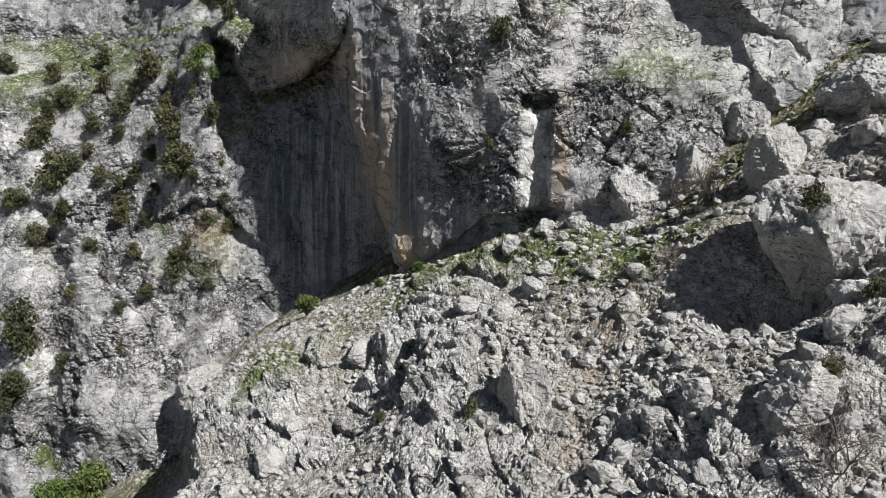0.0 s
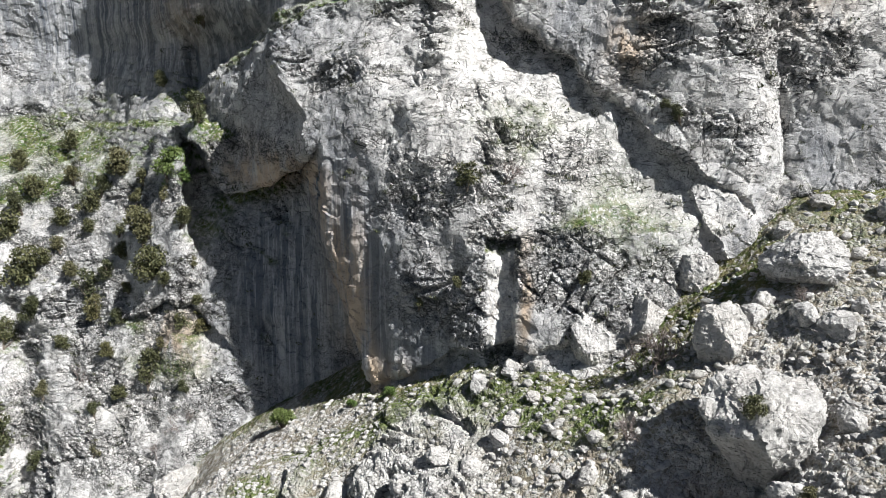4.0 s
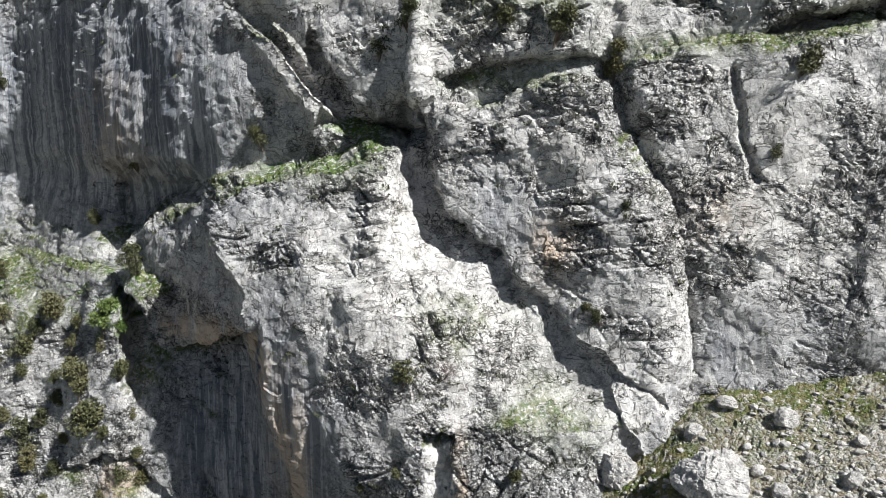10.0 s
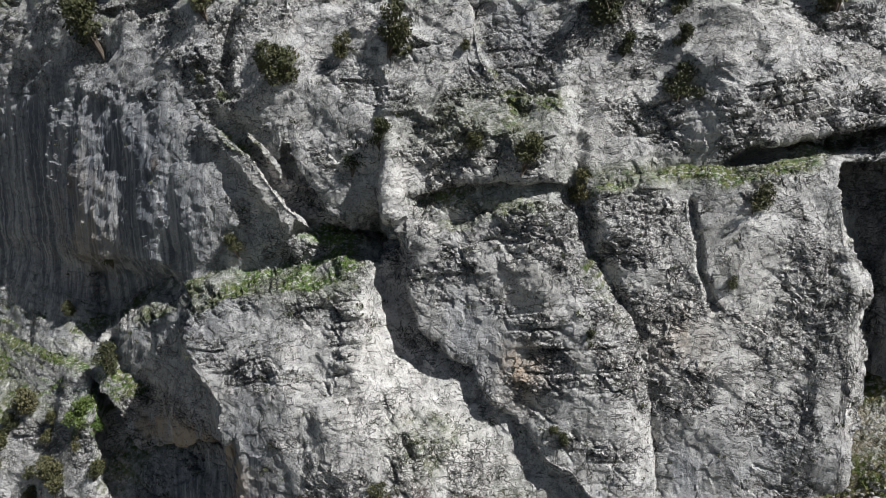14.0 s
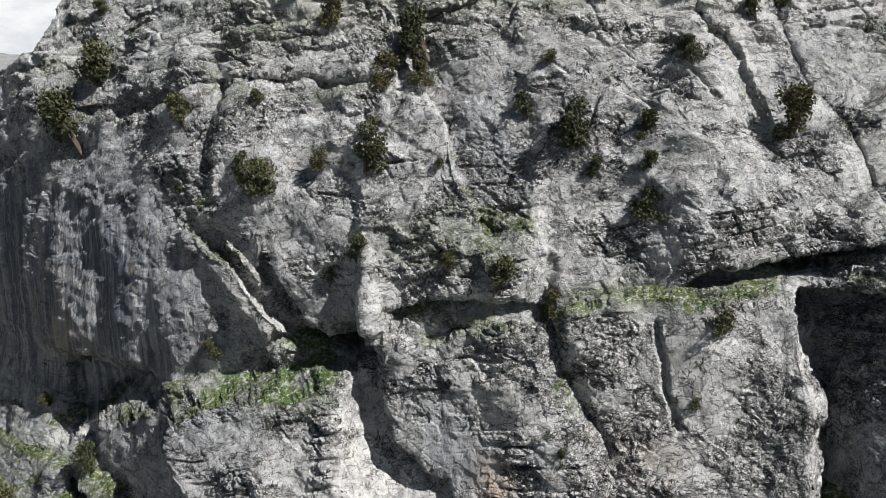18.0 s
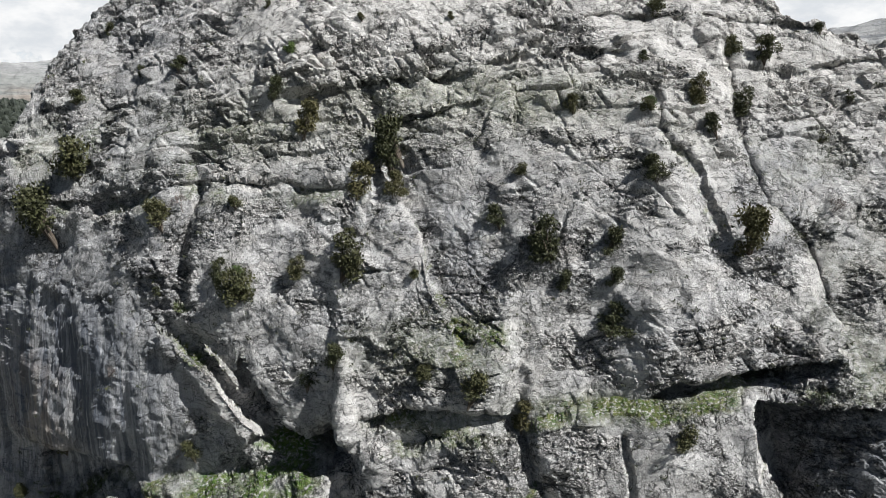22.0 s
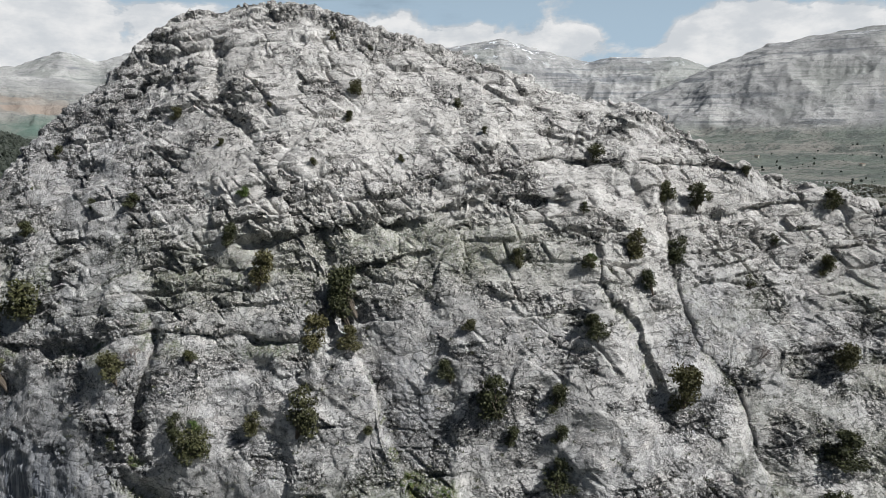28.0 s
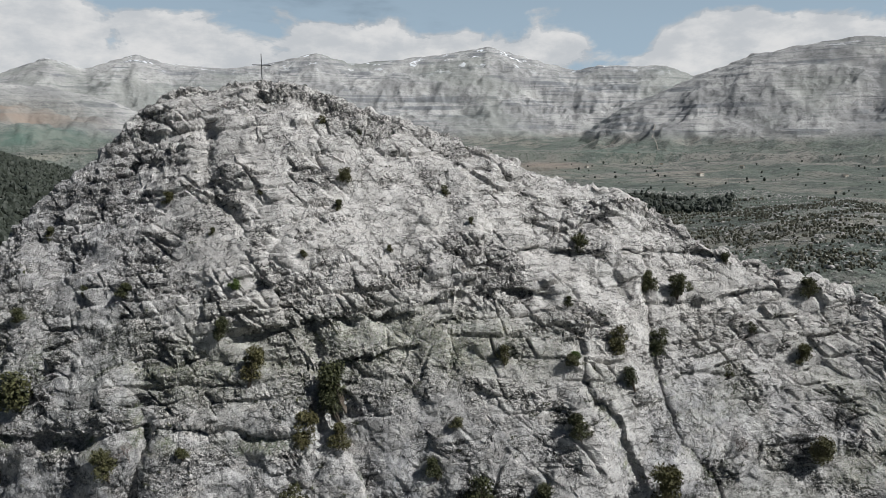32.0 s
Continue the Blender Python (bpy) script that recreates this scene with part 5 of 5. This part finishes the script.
def shrub_meshes(seed, material, leafy, tall=0.8):
    """One shrub, a metre wide: bent stems, and a crown of many small leaves in uneven clumps."""
    rng = np.random.default_rng(seed)
    lumps, stems = [], []
    for _ in range(rng.integers(11, 16)):
        a, q, h = rng.uniform(0, 6.3), rng.uniform(0, 0.36), rng.uniform(0.12, tall)
        q *= 1 - 0.5 * (h / tall) ** 2
        c = np.array([q * math.cos(a), q * math.sin(a), h])
        lumps.append((c, rng.uniform(0.09, 0.21)))
        mid = c * np.array([0.45, 0.45, 0.5]) + rng.normal(0, 0.03, 3)
        stems += [tube((0, 0, -0.12), mid, 0.022, 0.014), tube(mid, c, 0.014, 0.005)]
    vs, fs = [], []
    for c, r in lumps:
        n = int(leafy * (r / 0.15) ** 2)
        d = rng.normal(size=(n, 3))
        d /= np.linalg.norm(d, axis=1, keepdims=True)
        pos = c + d * r * rng.uniform(0.45, 1.12, (n, 1)) * np.array([1.15, 1.15, 0.9])
        a = rng.normal(size=(n, 3)) + d * 0.7
        a /= np.linalg.norm(a, axis=1, keepdims=True)
        u = np.cross(a, rng.normal(size=(n, 3)))
        u /= np.linalg.norm(u, axis=1, keepdims=True)
        long, wide = rng.uniform(0.022, 0.05, (n, 1)), rng.uniform(0.012, 0.024, (n, 1))
        quad = np.stack([pos - a * long, pos + u * wide, pos + a * long, pos - u * wide], 1)
        vs.append(quad.reshape(-1, 3))
    v = np.vstack(vs)
    f = np.arange(len(v)).reshape(-1, 4)
    sv, sf = joined(stems)
    return solid("crown", v, f, material), solid("stem", sv, sf, BARK)


def bare_meshes(seed):
    """A leafless shrub: forked thin branches."""
    rng = np.random.default_rng(seed)
    main, fine = [], []

    def grow(p, way, length, thick, depth):
        q = p + way * length
        (main if depth < 2 else fine).append(tube(p, q, thick, thick * 0.65, 4))
        if depth < 4:
            for _ in range(3 if depth < 3 else 2):
                w = way + rng.normal(0, 0.55, 3) + np.array([0, 0, 0.12])
                grow(q, w / np.linalg.norm(w), length * rng.uniform(0.6, 0.85), thick * 0.6, depth + 1)

    for _ in range(5):
        w = np.array([rng.normal(0, 0.6), rng.normal(0, 0.6), 1.0])
        grow(np.array([0, 0, -0.1]), w / np.linalg.norm(w), 0.24, 0.016, 0)
    (mv, mf), (fv, ff) = joined(main), joined(fine)
    return solid("stem", mv, mf, TWIG), solid("crown", fv, ff, TWIG)


DARK = [shrub_meshes(k, LEAF_DARK, 150, 0.85) for k in (41, 42, 43, 44)]
OLIVE = [shrub_meshes(k, LEAF_OLIVE, 130, 0.7) for k in (51, 52, 53)]
FRESH = [shrub_meshes(k, LEAF_GREEN, 150, 0.65) for k in (61, 62)]
BARE = [bare_meshes(k) for k in (71, 72)]


def shrub(place, width, kind, rng, label, out=None):
    meshes = rng.choice({"dark": DARK, "olive": OLIVE, "fresh": FRESH, "bare": BARE}[kind])
    lean = (0.0, 0.0)
    if out is not None:
        lean = (-0.35 * out.y * -1, 0.35 * out.x)
        place = place - Vector((0, 0, 0.12 * width))
    s = width * rng.uniform(1.02, 1.2)
    ob = holder("shrub", place, (s, s, s * rng.uniform(0.85, 1.15)), rng.uniform(0, 6.3), lean)
    names = ("stem", "crown") if kind == "bare" else ("crown", "stem")
    child(names[0], meshes[0], ob)
    child(names[1], meshes[1], ob, "bare crown of fine grey twigs" if kind == "bare" else "")
    return tagged(ob, label, "shrub", "shrubs on the cliff" if out is not None else "shrubs on the slope")


# bearing, height, width
LEFT_SHRUBS = [(-20.3, 37.6, 5.0), (-20.3, 32.8, 5.7), (-25.0, 27.5, 4.8), (-18.5, 25.5, 3.0), (-30.1, 35.3, 5.5), (-29.5, 29.7, 6.5), (-22.0, 44.7, 5.0), (-21.5, 18.6, 4.3), (-32.1, 9.4, 6.0), (-33.6, 2.3, 5.4),
               (-16.1, 51.7, 4.0), (-21.4, 40.2, 2.5), (-15.4, 64.7, 3.4), (-24.7, 25.6, 3.4), (-23.1, 24.8, 2.7), (-17.2, 25.0, 3.6), (-24.3, 39.3, 4.3), (-18.6, 56.5, 3.2), (-23.3, 76.1, 3.5), (-27.5, 41, 4.0), (-23.6, 30.5, 3.0), (-26.5, 33.5, 3.4)]
LEFT_MORE = [(-28.5, 24, 3.2), (-27, 21, 2.4), (-26.2, 37, 3.6), (-22.6, 36, 2.4), (-17.6, 33, 2.2), (-24, 20.5, 2.6), (-31, 21, 4.2), (-31.5, 27, 4.5), (-29, 14, 3.0), (-26, 9, 2.8), (-18.2, 38.2, 3.0), (-28.4, 44, 4.0), (-25.4, 47, 3.6), (-31, 46, 4.6), (-30.2, 5, 3.5), (-22.2, 28.6, 2.0), (-20.8, 35.4, 3.2), (-19.6, 30.6, 2.6), (-22.8, 33.6, 3.4), (-24.6, 36.2, 3.0), (-26.0, 30.2, 3.2), (-27.6, 31.8, 3.4), (-25.2, 42.4, 3.2), (-21.0, 42.6, 2.8), (-19.4, 41.4, 2.6), (-23.4, 41.2, 2.6), (-28.8, 38.2, 3.4), (-17.4, 28.4, 1.8), (-20.4, 22.4, 2.0), (-23.4, 16.2, 2.2), (-25.4, 13.4, 2.4), (-18.8, 17.4, 1.8)]
MIDDLE_SHRUBS = [(0.7, 33.9, 2.0), (4.2, 36.4, 1.3), (14.2, 37.6, 1.5), (-6.3, 68.0, 3.0), (5.0, 46.5, 3.2), (21.2, 51.7, 1.7), (22.7, 61.6, 1.4), (33.2, 67.5, 2.1), (34.5, 75.5, 3.6), (21.5, 75.6, 3.9),
                 (3.1, 78.7, 4.0), (6.3, 92.5, 5.5), (-1.7, 89.3, 5.0), (2.7, 91.5, 3.1), (28.6, 86.7, 4.4), (17.1, 79.3, 3.9), (-3.8, 90.3, 3.3), (5.5, 81.3, 3.3), (-8.1, 88.5, 3.0), (12.2, 91.5, 1.7), (28.5, 91.6, 2.7), (13.2, 81, 2.2), (24.5, 90.5, 2.4), (20.2, 52.8, 1.3)]
UPPER_SHRUBS = [(-13.3, 103.6, 7.0), (-15.1, 94.8, 7.6), (-7.3, 97.3, 4.7), (-1.8, 99.1, 2.2), (7.8, 100.9, 5.0), (10.9, 103.5, 4.6), (11.4, 105.9, 5.2), (10.7, 101.2, 3.1), (19.3, 97.1, 2.7), (23.5, 95.0, 5.2),
                (27.9, 94.9, 3.3), (38.6, 95.4, 5.3), (3.7, 108.7, 4.6), (1.4, 112.7, 3.2), (31.0, 124.1, 3.8), (36.3, 118.5, 3.4), (38.3, 117.6, 4.0), (37.4, 111.2, 4.3), (34.5, 112.3, 3.7), (35.5, 107.8, 2.7),
                (25.0, 110.4, 2.2), (30.8, 111.1, 2.2), (20.8, 103.3, 2.1), (31.5, 103.3, 3.2), (47.6, 117.1, 4.2), (47.4, 108.6, 3.1), (42.6, 106.9, 2.1), (49.3, 98.7, 4.2), (49.6, 89.5, 5.2), (50.1, 82.3, 6.2)]
HIGH_SHRUBS = [(11.4, 133.6, 2.7), (10.9, 129.1, 1.7), (-5.3, 117.3, 2.2), (-8.2, 116.2, 1.9), (-12.5, 112.6, 3.0), (-10.2, 123.4, 2.1), (15.3, 123.1, 1.2), (-2.2, 129.8, 2.4), (1.2, 125.5, 1.3), (8.4, 122.7, 1.2), (12.8, 140.0, 1.3), (9.9, 141.9, 1.7), (19.9, 131.0, 1.7), (41.8, 120.8, 1.9), (22, 127, 1.2), (5, 131, 1.1), (30, 117, 1.4), (44, 112, 1.6)]


def shrubs():
    rng = random.Random(12)
    for b, z, w in LEFT_SHRUBS + LEFT_MORE + MIDDLE_SHRUBS + UPPER_SHRUBS + HIGH_SHRUBS:
        p, out = on_wall(b, z - 0.25 * w)
        low = z < 50
        kind = rng.choice(("olive", "olive", "dark")) if low else rng.choice(("dark", "dark", "olive"))
        shrub(p, w, kind, rng, "dense dark evergreen shrub rooted in a rock crack" if kind == "dark" else "olive-green bushy shrub growing from the rock face", out)
    for b, z, w in ((2.7, 118.6, 1.9), (-1.9, 90.8, 2.0), (30.8, 111.4, 1.6), (-18.8, 45.2, 4.6), (-17.9, 44.0, 3.0)):
        p, out = on_wall(b, z - 0.25 * w)
        shrub(p, w, "fresh", rng, "bright yellow-green shrub on a small ledge", out)
    for b, z, w in ((7.8, 47.0, 3.4), (-7.6, 68.2, 2.6), (-11.8, 78, 2.5), (-5.6, 99.5, 4.5), (43.5, 99, 3.0), (-27, 17, 4), (-19.5, 14, 4.5), (-21.2, 10, 4)):
        p, out = on_wall(b, z - 0.2 * w)
        shrub(p, w, "bare", rng, "leafless grey shrub with fine twigs on the rock", out)
    for x, y, w, kind in ((-45.4, 81.4, 5.8, "fresh"), (-50.3, 81.8, 6.5, "fresh"), (-14.6, 73.5, 3.2, "fresh"), (1.7, 42.1, 1.6, "olive"), (17.3, 27.7, 3.8, "bare"), (-2.4, 66.2, 1.6, "fresh"), (-6.4, 68.4, 1.4, "fresh"), (18.7, 31.2, 1.4, "olive"),
                          (19.5, 50.2, 4.6, "bare"), (18.3, 51.5, 3.6, "bare"), (15.3, 45.4, 2.6, "bare"), (28.8, 47.2, 2.4, "bare"), (35.5, 43.5, 2.0, "olive"), (22.6, 35.5, 1.5, "olive"), (36, 41.5, 3.5, "bare"), (24.0, 31.5, 1.6, "olive"), (-4.5, 47, 1.2, "olive")):
        label = {"fresh": "fresh green shrub on the grassy slope", "olive": "low olive-green shrub among the stones", "bare": "bare reddish-grey shrub among the rocks"}[kind]
        shrub(on_slope(x, y) - Vector((0, 0, 0.05)), w, kind, rng, label)
    p = Vector((20.2, 38.1, 34.3))
    shrub(p, 1.9, "olive", rng, "small cushion shrub growing on the big boulder")


def cushions():
    """Small dark plants in the cracks of the face, and grass on its ledges."""
    rng = np.random.default_rng(17)
    rows, cols = GRID["turf"].shape
    ri, ci = rng.integers(20, ROWS_UP, 26000), rng.integers(40, cols - 30, 26000)
    n, p = GRID["n"][ri, ci], GRID["p"][ri, ci]
    chance = ease((n[:, 2] + 0.05) / 0.5) * (0.25 + 0.75 * GRID["patch"][ri, ci]) * np.interp(p[:, 2], [0, 100, 125, 148], [0.5, 0.5, 0.3, 0.12])
    keep = rng.random(len(ri)) < chance * 0.55
    place = p[keep] + n[keep] * 0.05
    sizes = 0.10 + 0.34 * rng.random(len(place)) ** 2
    d = rng.normal(size=(22, 3))
    d = d / np.linalg.norm(d, axis=1, keepdims=True) * rng.uniform(0.45, 1.0, (22, 1))
    u, w = rng.normal(size=(22, 3)) * 0.28, rng.normal(size=(22, 3)) * 0.28
    tuft = np.stack([d - u, d + w, d + u], 1).reshape(-1, 3)
    scattered("crack_plants", place.astype(float), sizes, 4, LEAF_DARK, "small dark cushion plants in the cracks of the rock", "plants", (tuft, np.arange(66).reshape(-1, 3)), 0.75)
    tufts = []
    ri, ci = rng.integers(20, ROWS_UP, 90000), rng.integers(40, cols - 30, 90000)
    good = (GRID["turf"][ri, ci] > 0.45) & (rng.random(len(ri)) < 0.55)
    tufts.append(GRID["p"][ri[good], ci[good]])
    ri, ci = rng.integers(30, len(SOIL["rs"]) - 60, 60000), rng.integers(60, len(SOIL["bs"]) - 50, 60000)
    good = (SOIL["grass"][ri, ci] > 0.35) & (rng.random(len(ri)) < 0.25)
    tufts.append(SOIL["p"][ri[good], ci[good]])
    for name, at in zip(("ledge_grass", "slope_grass"), tufts):
        at = at.astype(float)[:9000]
        k, blades = len(at), 6
        a = rng.uniform(0, 6.3, (k, blades))
        long, lean = rng.uniform(0.10, 0.26, (k, blades)), rng.uniform(0.05, 0.25, (k, blades))
        foot = at[:, None] + np.stack([np.cos(a), np.sin(a), a * 0], -1) * rng.uniform(0, 0.14, (k, blades, 1))
        side = np.stack([-np.sin(a), np.cos(a), a * 0], -1) * 0.028
        tip = foot + np.stack([np.cos(a) * lean, np.sin(a) * lean, long], -1)
        v = np.stack([foot - side, foot + side, tip], 2).reshape(-1, 3)
        ob = new(name, solid(name, v, np.arange(len(v)).reshape(-1, 3), GRASS))
        tagged(ob, "tufts of fresh spring grass on the ledges" if name == "ledge_grass" else "thin tufts of spring grass on the slope", "grass", kind="stuff")


# ---- the summit cross ----
def box(bm, lo, hi, bevel=0.0):
    g = bmesh.ops.create_cube(bm, size=1.0)
    lo, hi = Vector(lo), Vector(hi)
    for v in g["verts"]:
        v.co = Vector(lo[i] + (v.co[i] + 0.5) * (hi[i] - lo[i]) for i in range(3))
    if bevel:
        bmesh.ops.bevel(bm, geom=list({e for v in g["verts"] for e in v.link_edges}), offset=bevel, segments=1, affect="EDGES")


def summit_cross():
    c = int(np.argmin(np.abs(GRID["bs"] - 5.35)))
    col = GRID["p"][:, c]
    r = int(np.argmin(np.abs(np.hypot(col[:, 0], col[:, 1]) - 129.6)))
    foot = Vector((12.08, 129.0, float(col[r, 2]) - 0.1))
    ob = holder("summit_cross", foot, 1.0, radians(-5))
    tagged(ob, "tall thin dark iron cross on the rocky summit", "cross")
    bm = bmesh.new()
    box(bm, (-0.07, -0.07, 0.2), (0.07, 0.07, 5.5), 0.01)
    part("post", bm, IRON, ob)
    bm = bmesh.new()
    box(bm, (-1.6, -0.05, 3.52), (1.6, 0.09, 3.66), 0.01)
    part("crossbar", bm, IRON, ob)
    bm = bmesh.new()
    box(bm, (-0.4, -0.4, -0.3), (0.4, 0.4, 0.22), 0.04)
    part("base", bm, CONCRETE, ob, "rough concrete block")
    for x in (-0.28, 0.28):
        bm = bmesh.new()
        v, f = tube((x, 0, 0.2), (0, 0, 1.1), 0.03, 0.03, 6)
        vs = [bm.verts.new(q) for q in v]
        for t in f:
            bm.faces.new([vs[i] for i in t])
        part("brace", bm, IRON, ob)


# ---- the valley behind ----
def far_trees():
    rng = np.random.default_rng(23)
    v, f = ball(1)
    tall = v * np.array([1, 1, 1.25]) + np.array([0, 0, 0.7])
    groups = (("pine_wood", 20000, (-18, -3.5), (380, 1000), 1.9, NEEDLES, "dark pine wood on the valley side", "wood"),
              ("valley_wood", 900, (33.5, 41.5), (870, 1030), 2.6, NEEDLES, "dark strip of wood on the plateau", "wood"),
              ("hill_scrub", 34000, (22, 57), (190, 1000), 0.85, SCRUB, "scattered dark scrub on the stony hill", "scrub"),
              ("field_trees", 1500, (-20, 56), (1000, 2300), 1.9, NEEDLES, "scattered trees between the fields", "trees"))
    for name, count, bb, rr, size, mat, label, cat in groups:
        b, r = rng.uniform(*bb, count), np.sqrt(rng.uniform(rr[0] ** 2, rr[1] ** 2, count))
        if name == "pine_wood":
            keep = rng.random(count) < np.interp(b, [-22, -6, -2.5], [1, 0.9, 0.3])
            b, r = b[keep], r[keep]
        if name in ("hill_scrub", "field_trees"):
            thick = swell(polar(b, r, r * 0).astype(np.float32), 60, 77) + 0.6 * swell(polar(b, r, r * 0).astype(np.float32), 18, 78)
            keep = rng.random(len(b)) < ease(0.45 + 1.1 * thick)
            b, r = b[keep], r[keep]
        ci = np.searchsorted(FAR["bs"][:740], b).clip(0, 739)
        ri = np.searchsorted(FAR["rs"], r).clip(0, len(FAR["rs"]) - 1)
        p = FAR["p"][ri, ci].astype(float)
        true = polar(b, r, p[:, 2])
        scattered(name, true, size * (0.4 + 1.3 * rng.random(len(b)) ** 2), 6, mat, label, cat, (tall, f), 1.0)
    # pale stones on the hill
    b, r = rng.uniform(24, 57, 14000), np.sqrt(rng.uniform(190 ** 2, 1200 ** 2, 14000))
    ci = np.searchsorted(FAR["bs"][:740], b).clip(0, 739)
    ri = np.searchsorted(FAR["rs"], r).clip(0, len(FAR["rs"]) - 1)
    scattered("hill_stones", polar(b, r, FAR["p"][ri, ci, 2].astype(float)), 0.35 + 1.6 * rng.random(len(b)) ** 3, 8, BOULDER, "pale rocks strewn over the far hill", "rocks", ball(1), 0.6)


def house(b, r, w, d, h, turn, label):
    p = on_land(b, r)
    p = Vector(polar(np.array(b), np.array(r), np.array(p.z)))
    ob = tagged(holder("house", p, 1.0, turn), label, "house", "houses in the valley")
    bm = bmesh.new()
    box(bm, (-w / 2, -d / 2, -1.5), (w / 2, d / 2, h), 0.05)
    part("wall", bm, PLASTER, ob)
    bm = bmesh.new()
    box(bm, (-w / 2 - 0.3, -d / 2 - 0.3, h), (w / 2 + 0.3, d / 2 + 0.3, h + 0.5), 0.08)
    part("roof", bm, TILES, ob)
    for x in (-0.3, 0.0, 0.3):
        bm = bmesh.new()
        box(bm, (x * w - 0.5, -d / 2 - 0.06, h * 0.45), (x * w + 0.5, -d / 2 + 0.04, h * 0.8))
        part("window", bm, IRON, ob)


def valley():
    for b, r, w, d, h, turn in ((39.1, 1680, 14, 10, 7, 0.2), (42.0, 1900, 10, 9, 6, 0.6), (36.2, 2050, 9, 8, 5, 1.0), (48.8, 1750, 10, 8, 5, 0.1), (-12.2, 1750, 26, 10, 5, 0.3), (-10.9, 1800, 12, 10, 5, 0.0), (30.5, 1850, 9, 8, 5, 0.4)):
        house(b, r, w, d, h, turn, "small pale flat-roofed house among the fields")
    # a pale track down from the pass
    pts = [(35.6, 2750), (35.4, 2560), (36.0, 2380), (37.2, 2240), (36.7, 2120), (37.6, 2000), (38.6, 1880)]
    vs = []
    for (b0, r0), (b1, r1) in zip(pts, pts[1:]):
        for s in np.linspace(0, 1, 12, endpoint=False):
            b, r = b0 + (b1 - b0) * s, r0 + (r1 - r0) * s
            z = on_land(b, r).z + 3.0
            vs += [polar(np.array(b - 0.022), np.array(r), np.array(z)), polar(np.array(b + 0.022), np.array(r), np.array(z))]
    n = len(vs) // 2
    f = [(2 * i, 2 * i + 1, 2 * i + 3, 2 * i + 2) for i in range(n - 1)]
    tagged(new("road", solid("road", np.array(vs), f, TRACK)), "pale unpaved track through the valley", "track", kind="structure")


boulders()
loose_rocks()
scree()
shrubs()
cushions()
summit_cross()
far_trees()
valley()
